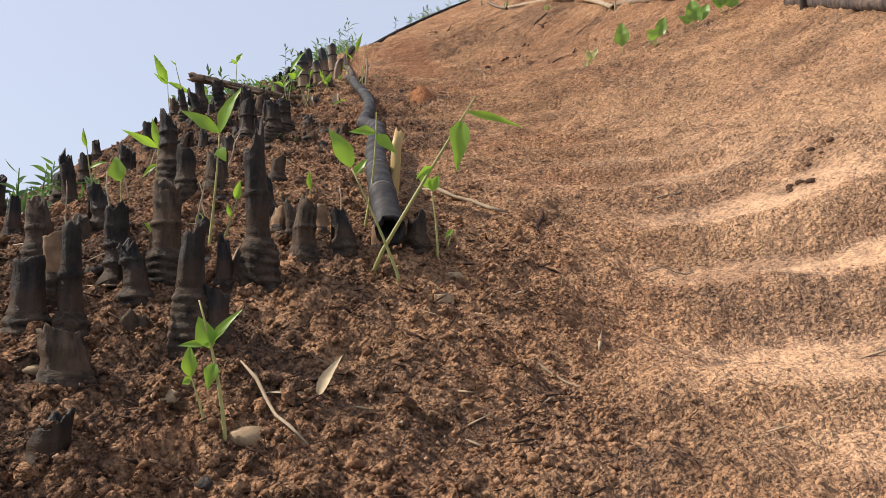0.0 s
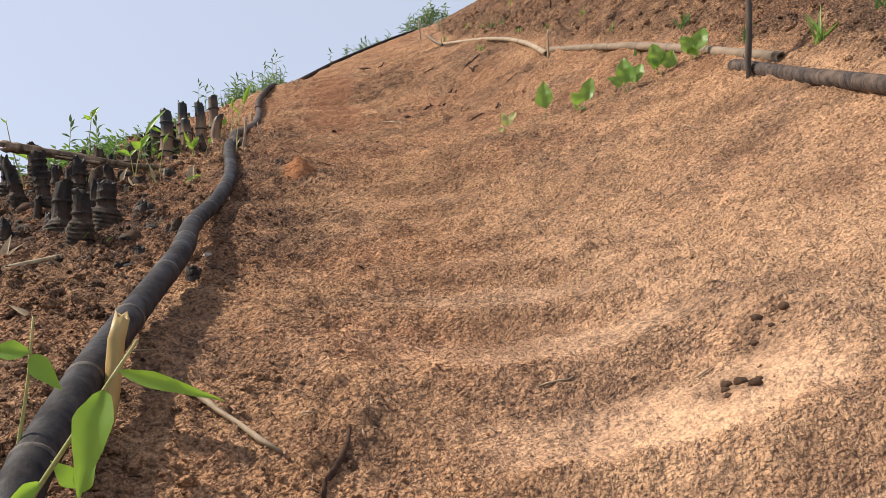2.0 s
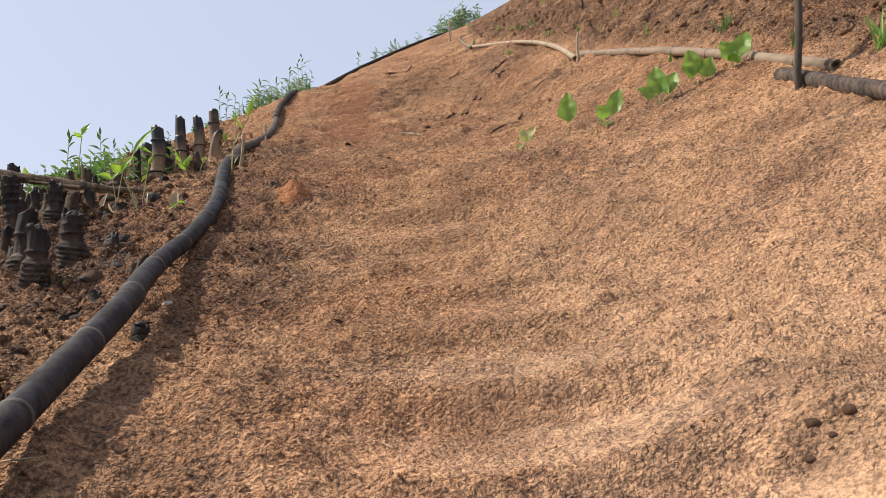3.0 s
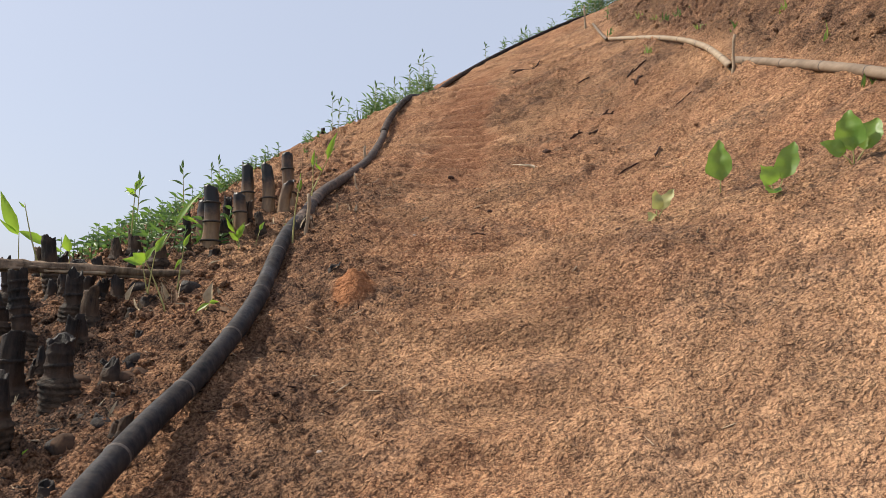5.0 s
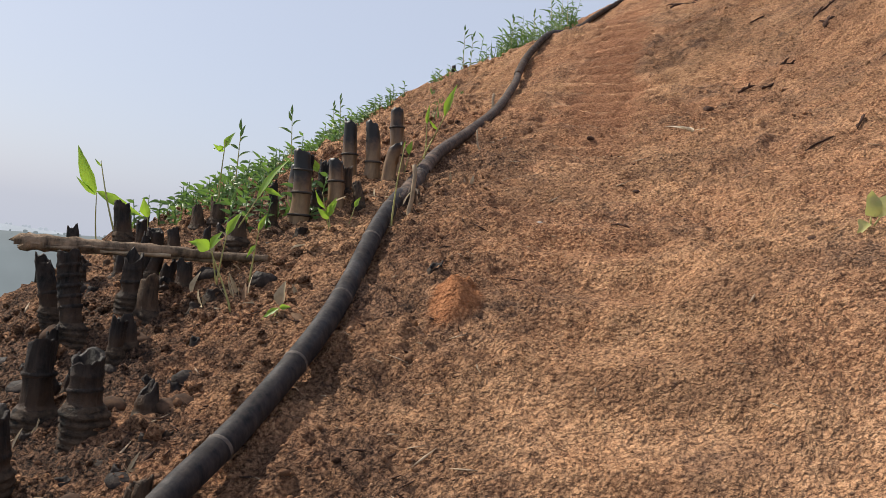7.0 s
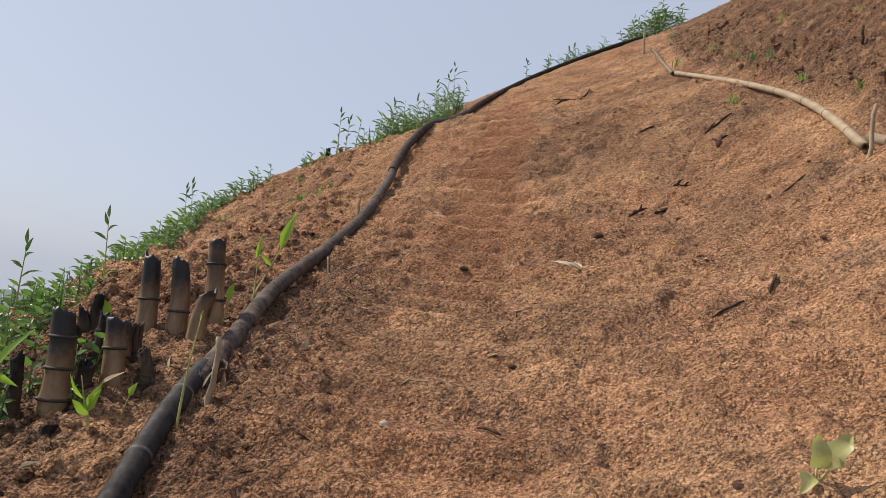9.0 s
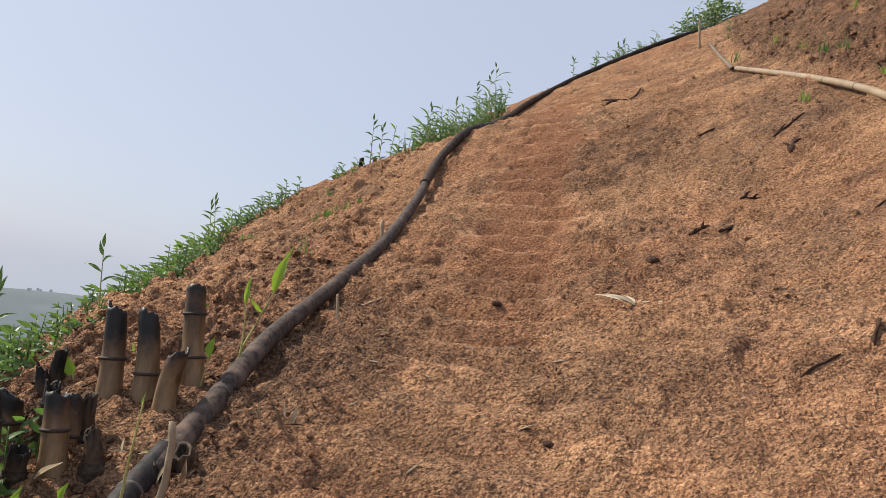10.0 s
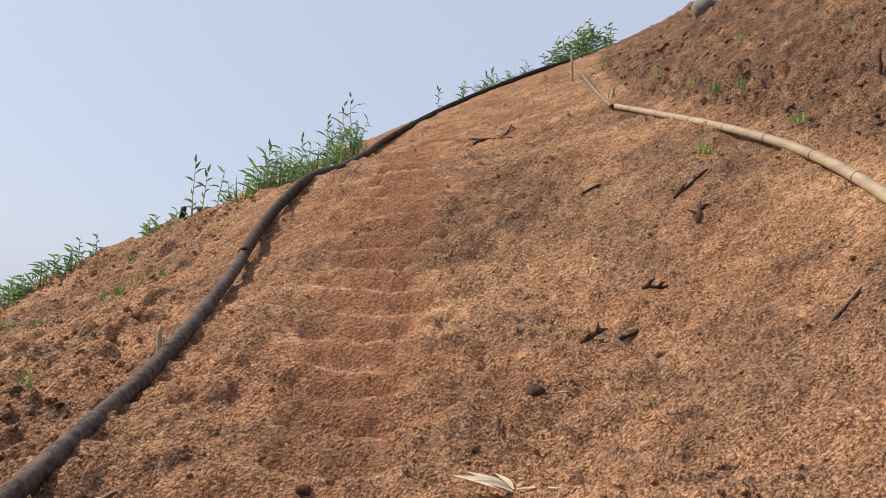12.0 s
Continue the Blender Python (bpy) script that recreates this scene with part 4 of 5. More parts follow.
shoot(-0.73, 6.62, (0.017, 0.004, 0.391), (0.96, (0.003, 0.001, 0.041), 0.011))
shoot(-0.85, 7.04, (-0.028, -0.006, 0.021), (0.96, (-0.276, -0.062, -0.138), 0.046))
shoot(-1.01, 6.58, (-0.061, -0.013, 0.194), (0.60, (-0.040, -0.009, 0.084), 0.031), (0.43, (0.035, 0.008, 0.096), 0.031))
shoot(-0.96, 6.65, (0.023, 0.005, 0.103), (0.87, (0.025, 0.006, 0.055), 0.027))
shoot(-1.03, 7.42, (0.019, 0.004, 0.149), (0.89, (0.003, 0.001, 0.091), 0.048))
shoot(-1.52, 7.39, (-0.051, -0.011, 0.119), (0.64, (-0.033, -0.007, 0.075), 0.056))
shoot(-1.05, 5.92, (-0.118, -0.037, 0.257), (0.94, (-0.055, -0.017, 0.033), 0.058), (0.94, (0.061, 0.019, 0.080), 0.043))
shoot(-1.25, 6.08, (0.022, 0.007, 0.248), (0.92, (0.044, 0.014, 0.112), 0.042))
shoot(-0.83, 5.85, (0.020, 0.006, 0.050), (0.95, (-0.059, -0.019, -0.050), 0.025), (0.95, (0.037, 0.012, 0.013), 0.022))
shoot(-1.58, 6.17, (-0.014, -0.004, 0.048), (0.41, (0.009, 0.003, 0.041), 0.046))


def seedling(x, y, leaves, label, material=None):
    """A crop seedling with broad leaves: stem, each leaf."""
    rnd = random.Random(int(x * 500 + y * 77))
    ob = thing("seedling", (x, y, ground_z(x, y) - 0.02), label, "plant", "row of seedlings")
    for way, width in leaves:
        way = Vector(way)
        foot = Vector((way.x * 0.5, -0.01, 0.05 + max(0.0, way.z) * 0.2))
        part("stem", tube(bmesh.new(), [(0, 0, 0), foot * 0.5 + Vector((0, 0, 0.01)), foot], [0.004, 0.0035, 0.003], 6), STEM, ob)
        bm = blade(bmesh.new(), foot, way, width, (rnd.uniform(-0.6, 0.3), -1, 0.3), 0.04, 0.4, 12, 0.6)
        for v in bm.verts:
            v.co += 0.014 * noise.noise_vector(v.co * 26 + Vector((x, y, 0)))
        part("leaf", bm, material or LEAF_PALE, ob)
    return ob


WILTED = leaf_material("wilted_leaf", (0.34, 0.36, 0.12), (0.52, 0.48, 0.22), (0.50, 0.52, 0.16), 0.3)
seedling(1.20, 6.55, (((0.05, 0.0, 0.11), 0.06), ((-0.01, -0.02, 0.10), 0.055), ((-0.03, -0.03, -0.05), 0.05)), "wilting pale yellow-green seedling on bare soil", WILTED)
seedling(1.52, 6.66, (((-0.01, 0.0, 0.21), 0.13),), "green broad-leaved seedling on bare soil")
seedling(1.71, 6.32, (((0.05, 0.0, 0.20), 0.09), ((-0.05, -0.03, 0.09), 0.09), ((-0.03, -0.06, -0.04), 0.08)), "green broad-leaved seedling with drooping leaves")
seedling(2.04, 6.30, (((-0.02, 0.0, 0.19), 0.13), ((0.07, 0.02, 0.17), 0.12), ((-0.10, 0.0, 0.06), 0.08)), "leafy green seedling on bare soil")
seedling(2.29, 6.34, (((-0.04, 0.0, 0.18), 0.12), ((0.06, 0.0, 0.14), 0.12), ((-0.08, -0.02, 0.08), 0.08)), "leafy green seedling below the terrace pole")
seedling(2.50, 6.28, (((0.06, 0.0, 0.19), 0.12), ((-0.05, 0.0, 0.13), 0.11), ((0.0, -0.04, 0.06), 0.09)), "leafy green seedling below the terrace pole")


# ---- grass, weeds and the shrub on the crest ----
def tuft(bm, x, y, z, count, high, spread, rnd, width=0.016, droop=0.3):
    for k in range(count):
        a, rr = rnd.uniform(0, 6.28), spread * rnd.random() ** 0.5
        lean = rnd.uniform(0.05, 0.75)
        h = high * rnd.uniform(0.5, 1.15)
        b = (x + math.cos(a) * rr, y + math.sin(a) * rr, z - 0.02)
        way = Vector((math.cos(a * 1.7) * lean, math.sin(a * 1.7) * lean, 1)).normalized() * h
        blade(bm, b, way, width * rnd.uniform(0.7, 1.5), (rnd.uniform(-1, 1), -1, 0.2), droop * rnd.random(), 0.2, 4)


def leafy(bm, x, y, z, high, rnd, count=9, leaf=0.12, width=0.022):
    """An upright weed: a thin stem with leaves all the way up."""
    sway = Vector((rnd.uniform(-0.15, 0.15), rnd.uniform(-0.15, 0.15), 1)) * high
    tube(bm, [Vector((x, y, z - 0.02)), Vector((x, y, z)) + sway * 0.5, Vector((x, y, z)) + sway], [0.005, 0.004, 0.002], 4)
    for k in range(count):
        u = 0.15 + 0.85 * k / count
        a = k * 2.4 + rnd.uniform(-0.4, 0.4)
        w = Vector((math.cos(a), math.sin(a), rnd.uniform(0.15, 1.0))).normalized() * leaf * rnd.uniform(0.6, 1.2)
        blade(bm, Vector((x, y, z)) + sway * u, w, width * rnd.uniform(0.7, 1.3), (rnd.uniform(-0.4, 0.4), -1, 0.5), rnd.uniform(0.1, 0.5), 0.2, 4)


def grass_strip(line, count, side, low, high, seed, label, leaf=0.10):
    rnd = random.Random(seed)
    bm = bmesh.new()
    ys = [p[1] for p in line]
    for k in range(count):
        y = rnd.uniform(ys[0], ys[-1])
        x = float(np.interp(y, ys, [p[0] for p in line])) - side * rnd.random() ** 1.3
        if lattice(np.array([x * 1.6]), np.array([y * 1.6]), 51)[0] < 0.36:
            continue
        z = ground_z(x, y)
        h = rnd.uniform(low, high)
        if rnd.random() < 0.65:
            leafy(bm, x, y, z, h, rnd, 8, leaf)
        else:
            tuft(bm, x, y, z, 6, h * 0.9, 0.05, rnd)
    return tagged(part("grass", bm, GRASS), label, "grass", kind="stuff")


grass_strip(((-1.75, 6.9), (-1.9, 7.6), (-2.3, 8.6), (-2.6, 9.6)), 320, 0.7, 0.07, 0.23, 61, "dense green leafy weeds behind the burnt stumps", 0.075)
grass_strip(((-2.6, 9.6), (-3.3, 11.0), (-3.55, 12.0), (-3.3, 12.7)), 330, 0.8, 0.10, 0.28, 62, "dense green leafy weeds along the edge of the slope")
grass_strip(((-3.0, 12.7), (-2.75, 13.4), (-2.4, 14.2)), 24, 0.4, 0.08, 0.2, 63, "sparse green weeds along the edge of the slope")
grass_strip(((-2.15, 13.4), (-2.0, 14.6), (-1.95, 16.4)), 150, 0.5, 0.18, 0.5, 64, "green leafy weeds behind the charred pole", 0.15)
grass_strip(((-0.9, 17.9), (-0.2, 18.5), (0.1, 18.8)), 60, 0.5, 0.15, 0.42, 65, "green leafy weeds on the crest", 0.14)
grass_strip(((1.15, 14.6), (1.3, 16.5), (1.5, 18.0)), 26, 0.3, 0.10, 0.28, 66, "short green grass along the head of the terrace", 0.10)


grass_strip(((-1.45, 2.7), (-1.5, 3.3), (-1.7, 3.9), (-2.1, 4.8)), 40, 0.5, 0.08, 0.22, 67, "thin green shoots among the burnt stumps", 0.09)
grass_strip(((-1.15, 6.55), (-1.2, 6.8), (-1.35, 7.1)), 26, 0.5, 0.06, 0.2, 68, "thin green shoots between the scorched stumps", 0.08)


def weed(x, y, h, label="tall thin weed with seed heads against the sky"):
    """A tall stalk with seed heads: stem, leaves, spikes."""
    rnd = random.Random(int(abs(x) * 700 + y * 311))
    ob = thing("weed", (x, y, ground_z(x, y) - 0.02), label, "plant", "tall weeds")
    sway = Vector((rnd.uniform(-0.16, 0.0), rnd.uniform(-0.05, 0.05), 1)) * h
    part("stem", tube(bmesh.new(), [sway * (k / 5) for k in range(6)], [0.006 - 0.0008 * k for k in range(6)], 6), STEM, ob)
    for k in range(6):
        a = k * 2.4 + rnd.uniform(-0.5, 0.5)
        part("leaf", blade(bmesh.new(), sway * (0.25 + 0.11 * k), Vector((math.cos(a), math.sin(a) * 0.6, 0.7)) * h * rnd.uniform(0.18, 0.3), 0.022, (0, -1, 0.4), 0.35), GRASS, ob)
    for k in range(2):
        part("seed_head", blade(bmesh.new(), sway * (0.98 - 0.1 * k), Vector((rnd.uniform(-0.5, 0.5), 0.1, 1)) * 0.10, 0.028, (0, -1, 0), 0.1), GRASS, ob)
    return ob


for wx, wy, wh in ((-2.75, 13.15, 0.62), (-2.68, 13.2, 0.50), (-2.35, 13.9, 0.5), (-2.1, 15.2, 0.75), (-2.05, 15.6, 0.85), (-2.0, 15.8, 0.9), (-2.2, 14.6, 0.55),
                   (-2.5, 8.7, 0.5), (-2.45, 7.9, 0.45), (-3.6, 11.6, 0.55), (-3.9, 12.0, 0.5), (-1.2, 17.6, 0.35), (-0.5, 18.5, 0.5), (-0.6, 18.4, 0.45)):
    weed(wx, wy, wh)


def shrub(x, y, wide, high, label):
    """A low shrub: stems and a mass of leaves."""
    rnd = random.Random(91)
    z = ground_z(x, y)
    ob = thing("shrub", (x, y, z - 0.03), label, "shrub")
    stems, crown = bmesh.new(), bmesh.new()
    for k in range(46):
        a, d = rnd.uniform(0, 6.28), wide * 0.5 * rnd.random() ** 0.6
        b = Vector((math.cos(a) * d, math.sin(a) * d * 0.5, ground_z(x + math.cos(a) * d, y + math.sin(a) * d * 0.5) - z))
        h = high * rnd.uniform(0.55, 1.0) * (1 - 0.5 * (d / (wide * 0.5)) ** 2)
        tip = b + Vector((rnd.uniform(-0.12, 0.12), rnd.uniform(-0.1, 0.1), h))
        tube(stems, [b, b.lerp(tip, 0.5), tip], [0.007, 0.005, 0.003], 4)
        for j in range(16):
            u = 0.1 + 0.9 * j / 16
            a2 = j * 2.4 + rnd.random()
            way = Vector((math.cos(a2), math.sin(a2), rnd.uniform(0.1, 0.9))).normalized() * rnd.uniform(0.09, 0.17)
            blade(crown, b.lerp(tip, u), way, rnd.uniform(0.025, 0.045), (rnd.uniform(-0.5, 0.5), -1, 0.5), 0.25, 0.2, 4)
    part("stems", stems, STEM, ob)
    part("leaves", crown, GRASS, ob)
    return ob


shrub(0.85, 19.1, 1.15, 0.75, "dense dark green shrub on the crest of the hill")


def grass_tuft(x, y, h, count, label="small green grass tuft on the terrace"):
    rnd = random.Random(int(x * 900 + y * 57))
    ob = thing("grass_tuft", (x, y, ground_z(x, y)), label, "grass", "terrace tufts")
    bm = bmesh.new()
    tuft(bm, 0, 0, 0, count, h, 0.05, rnd, 0.014)
    part("foliage", bm, LEAF_PALE if rnd.random() < 0.5 else GRASS, ob)
    return ob


for gx_, gy_, gh_, gc_ in ((1.12, 14.7, 0.22, 14), (1.69, 13.15, 0.16, 10), (1.75, 12.5, 0.22, 12), (1.9, 12.2, 0.26, 14), (2.0, 11.1, 0.16, 22), (2.2, 10.2, 0.18, 12), (1.47, 11.35, 0.16, 12), (1.55, 14.3, 0.18, 12),
                           (2.5, 8.3, 0.20, 14), (2.72, 7.0, 0.22, 22), (2.95, 5.4, 0.26, 18), (2.8, 6.05, 0.22, 12), (3.3, 5.3, 0.2, 14), (2.45, 7.35, 0.10, 8), (3.0, 7.6, 0.18, 12), (2.5, 9.6, 0.2, 10),
                           (2.2, 13.6, 0.2, 10), (2.6, 12.0, 0.18, 12), (-1.95, 11.1, 0.14, 14), (-2.75, 12.2, 0.16, 20), (-1.6, 9.3, 0.2, 8)):
    grass_tuft(gx_, gy_, gh_, gc_)


for k in range(7):
    grass_tuft(-2.35 + 0.06 * k - 0.18, 11.51 + 0.05 * math.sin(k * 2.3), 0.12 + 0.015 * (k % 3), 12, "bright green grass tuft on the soil bank")
for k in range(5):
    grass_tuft(-3.03 + 0.06 * k - 0.12, 11.32 + 0.06 * math.sin(k * 2.3), 0.13, 12, "bright green grass tuft on the soil bank")
bank = random.Random(77)
for k in range(22):
    by = bank.uniform(7.6, 11.5)
    grass_tuft(float(pole_line(by)) - bank.uniform(0.35, 1.1), by, bank.uniform(0.05, 0.11), bank.randint(5, 10), "low green seedlings on the soil bank")


# ---- litter on the soil ----
def twig(x, y, ax, ay, length, r, material, label, name="twig", rise=0.01, kink=0.1):
    """A stick lying on the soil along (ax, ay)."""
    rnd = random.Random(int(abs(x) * 1300 + abs(y) * 711))
    z0 = ground_z(x, y)
    ob = thing(name, (x, y, z0), label, "twig")
    d = Vector((ax, ay, 0)).normalized()
    pts = []
    for k in range(6):
        u = (k / 5 - 0.5) * length
        px, py = x + d.x * u - d.y * kink * length * math.sin(k * 1.3) * 0.3, y + d.y * u + d.x * kink * length * math.sin(k * 1.3) * 0.3
        pts.append(Vector((px - x, py - y, ground_z(px, py) - z0 + r * 0.6 + rise)))
    part("stick", tube(bmesh.new(), pts, [r * 0.5, r * 0.85, r * 0.7, r * 0.55, r * 0.75, r * 0.3], 7, rnd=rnd, wob=0.55), material, ob)
    if "root" in label or "branch" in label:
        for k in (1, 3):
            out = Vector((-d.y, d.x, 0)) * rnd.choice((-1, 1)) * length * rnd.uniform(0.15, 0.3)
            tip = pts[k] + out + d * length * 0.1 + Vector((0, 0, rnd.uniform(0.02, 0.06)))
            part("root_prong", tube(bmesh.new(), [pts[k], pts[k].lerp(tip, 0.5) + Vector((0, 0, 0.01)), tip], [r * 0.7, r * 0.5, r * 0.2], 6, rnd=rnd, wob=0.3), material, ob)
    return ob


twig(0.065, 3.01, 0.29, -0.25, 0.42, 0.010, PALE_TWIG, "thin pale cut stick lying on the soil", rise=0.02, kink=0.01)
twig(0.35, 2.90, 0.04, 0.24, 0.24, 0.010, TWIG, "short charred stick lying on the soil", rise=0.015)
twig(-0.35, 1.66, 0.10, -0.12, 0.30, 0.005, PALE_TWIG, "thin dry stalk lying on the soil", rise=0.05)
twig(-0.12, 14.4, 0.32, 0.74, 0.85, 0.02, TWIG, "dark charred branch lying on the slope", name="branch")
twig(0.74, 9.88, 0.3, 0.12, 0.13, 0.015, TWIG, "charred root knot on the bare slope")
twig(0.89, 9.83, 0.2, 0.1, 0.09, 0.013, TWIG, "charred twig on the bare slope")
twig(1.04, 10.15, 0.2, 0.1, 0.15, 0.017, TWIG, "charred root knot on the bare slope")
twig(1.32, 10.63, 0.05, 0.3, 0.22, 0.021, TWIG, "charred root stub on the bare slope")
twig(1.33, 11.0, 0.3, 0.12, 0.22, 0.014, TWIG, "charred root on the bare slope")
twig(0.77, 11.45, 0.2, 0.1, 0.14, 0.010, TWIG, "charred twig on the bare slope")
twig(1.63, 9.33, 0.2, 0.15, 0.2, 0.009, TWIG, "charred twig on the bare slope")
twig(1.32, 8.02, 0.08, 0.3, 0.16, 0.012, TWIG, "dark stick poking from the slope", rise=0.02)
twig(1.12, 7.88, 0.2, 0.1, 0.15, 0.007, TWIG, "thin dark twig on the slope")
twig(0.25, 6.95, 0.2, -0.1, 0.10, 0.007, TWIG, "small dark twig on the slope")
twig(-0.85, 8.62, 0.15, 0.1, 0.14, 0.006, PALE_TWIG, "broken straw on the soil")
twig(-0.9, 8.45, 0.05, 0.3, 0.12, 0.005, PALE_TWIG, "broken straw on the soil")
twig(0.75, 2.62, 0.3, 0.02, 0.16, 0.004, PALE_TWIG, "thin straw on the trodden step")
twig(0.95, 3.33, 0.3, 0.05, 0.11, 0.005, PALE_TWIG, "thin straw on the trodden step")
twig(0.02, 5.75, 0.2, -0.15, 0.16, 0.004, PALE_TWIG, "thin dry stalk beside the ochre soil")
twig(0.28, 1.95, 0.2, -0.12, 0.16, 0.005, PALE_TWIG, "thin dry stalk on the soil")
twig(1.95, 14.9, 0.3, 0.05, 0.4, 0.02, PALE_TWIG, "pale dry stick on the upper terrace")


def clod(x, y, r, material, label, name="soil_clod", flat=0.7):
    """A rounded uneven lump resting on the soil."""
    bm = bmesh.new()
    bmesh.ops.create_icosphere(bm, subdivisions=2, radius=r)
    for v in bm.verts:
        v.co *= 1 + 0.35 * noise.noise(v.co * (1.6 / r) + Vector((x * 9, y * 7, 0)))
        v.co.z *= flat
    ob = part(name, bm, material)
    ob.location = (x, y, ground_z(x, y) + r * flat * 0.35)
    return tagged(ob, label, "stone" if material is STONE else "clod")


clod(0.49, 9.45, 0.044, TWIG, "dark charcoal lump on the slope", "charcoal_lump")
clod(-0.24, 8.77, 0.028, TWIG, "dark charcoal lump on the slope", "charcoal_lump")
clod(-0.62, 8.62, 0.02, TWIG, "dark charcoal lump on the slope", "charcoal_lump")
clod(0.25, 7.45, 0.02, TWIG, "dark charcoal lump on the slope", "charcoal_lump")
clod(1.02, 6.62, 0.022, TWIG, "dark charcoal lump on the slope", "charcoal_lump")
stump(-0.36, 6.25, 0.030, 0.045, 0.0, 0.0, CHARRED, "small charred stub beside the ochre soil")
chunks = random.Random(514)
for k in range(12):
    kx, ky = ((1.56, 3.27), (1.38, 3.10))[k % 2]
    clod(kx + chunks.uniform(-0.07, 0.07), ky + chunks.uniform(-0.035, 0.035), chunks.uniform(0.008, 0.022), CLOD_DARK, "small dark clod of burnt roots in pale soil", "root_clod", 0.7)
chunks = random.Random(515)
for k in range(34):
    ky = chunks.uniform(4.5, 6.4)
    kx = float(pole_line(ky)) - chunks.uniform(0.28, 1.35)
    clod(kx, ky, chunks.uniform(0.022, 0.062), CHARRED if chunks.random() < 0.6 else CLOD_DARK, "broken black lump of charred bamboo root", "charred_lump", chunks.uniform(0.5, 0.95))
for k in range(14):
    ky = chunks.uniform(1.5, 3.2)
    kx = chunks.uniform(-1.25, -0.35)
    clod(kx, ky, chunks.uniform(0.016, 0.040), CHARRED if chunks.random() < 0.6 else CLOD_DARK, "broken black lump of charred bamboo root", "charred_lump", chunks.uniform(0.5, 0.95))
clod(-0.40, 4.62, 0.022, STONE, "small pale stone beside the pole", "stone")
clod(0.02, 5.05, 0.014, STONE, "small pale stone on the slope", "stone")
clod(-0.11, 6.9, 0.018, STONE, "small pale stone on the slope", "stone")
clod(2.35, 16.2, 0.20, plain_material("grey_stone", (0.16, 0.145, 0.13), (0.27, 0.25, 0.225), 12, 0.9), "grey boulder at the skyline", "boulder")
clod(-0.57, 1.69, 0.040, CUT, "pale cut end of a root in the soil", "root_end", 0.6)
clod(-0.39, 1.63, 0.045, CUT, "pale cut end of a root in the soil", "root_end", 0.5)
clod(-0.86, 1.70, 0.030, CUT, "pale cut end of a root in the soil", "root_end", 0.5)
clod(0.03, 2.33, 0.034, CUT, "pale cut root end in the charred soil", "root_end", 0.4)


def sheath(x, y, parts, label, material=None):
    """A dry curled bamboo sheath on the soil."""
    ob = thing("dry_sheath", (x, y, ground_z(x, y) + 0.012), label, "dry leaf")
    for k, (way, width) in enumerate(parts):
        part("leaf", blade(bmesh.new(), (0, 0, 0.004 * k), way, width, (0.1 * k, -0.5, 1), -0.05, 0.5), material or STRAW, ob)
    return ob


sheath(0.44, 8.73, (((-0.20, 0.01, 0.02), 0.045), ((-0.16, 0.05, 0.03), 0.035), ((-0.13, -0.03, 0.015), 0.03), ((-0.07, 0.07, 0.03), 0.03), ((0.22, 0.0, 0.01), 0.012)), "pale dry bamboo sheath lying on the slope",
       plain_material("bleached_sheath", (0.56, 0.45, 0.30), (0.76, 0.64, 0.47), 30, 0.7))
sheath(-0.27, 1.75, (((0.05, 0.02, 0.09), 0.035), ((-0.13, -0.02, 0.0), 0.016)), "pale curled dry leaf on the charred soil")
sheath(-1.36, 4.75, (((0.02, 0.0, 0.12), 0.05), ((0.07, 0.02, 0.08), 0.03)), "pale dry sheath stuck among the stumps")
sheath(-1.30, 6.0, (((0.03, 0.0, 0.10), 0.05),), "brown dry sheath among the stumps")
sheath(-0.86, 5.95, (((0.01, 0.0, 0.10), 0.06),), "brown dry sheath beside the pole")
sheath(-1.16, 6.80, (((0.10, 0.0, 0.08), 0.05), ((-0.09, 0.0, -0.04), 0.03)), "brown dry sheath on the scorched stumps")


# ---- charred offcuts and curled dry leaves among the stumps ----
BROWN = plain_material("brown_dry_leaf", (0.14, 0.075, 0.038), (0.34, 0.20, 0.11), 30, 0.8)
spots = random.Random(404)
for k in range(60):
    oy = spots.uniform(4.3, 6.7)
    ox = float(pole_line(oy)) - spots.uniform(0.22, 1.35)
    stump(ox, oy, spots.uniform(0.022, 0.045), spots.uniform(0.01, 0.05), spots.uniform(-0.03, 0.03), 0.0, CHARRED if spots.random() < 0.7 else CHARRED_WORN,
          "charred bamboo offcut half buried in soil", rag=0.012, flare=1.1)
for k in range(34):
    oy = spots.uniform(1.6, 7.6) if k < 18 else spots.uniform(5.2, 7.4)
    ox = float(pole_line(oy)) - spots.uniform(-0.1, 1.1) if k < 26 else float(pole_line(oy)) + spots.uniform(0.1, 0.5)
    a = spots.uniform(0, 6.28)
    size = spots.uniform(0.035, 0.085)
    ob = thing("dry_leaf", (ox, oy, ground_z(ox, oy) + 0.008), "curled brown dry leaf on the soil", "dry leaf", "leaf litter")
    part("leaf_blade", blade(bmesh.new(), (0, 0, 0), (math.cos(a) * size, math.sin(a) * size, spots.uniform(0.0, 0.6) * size), size * spots.uniform(0.25, 0.5), (spots.uniform(-0.4, 0.4), -0.6, 1), -0.15, 0.6), BROWN if spots.random() < 0.7 else STRAW, ob)


for k in range(26):
    oy = spots.uniform(5.35, 6.75)
    ox = float(pole_line(oy)) - spots.uniform(0.62, 1.6)
    stump(ox, oy, spots.uniform(0.024, 0.044), spots.uniform(0.05, 0.15), spots.uniform(-0.03, 0.03), spots.uniform(-0.02, 0.02), CHARRED, "short black charred bamboo stub among the stumps", rag=0.03)


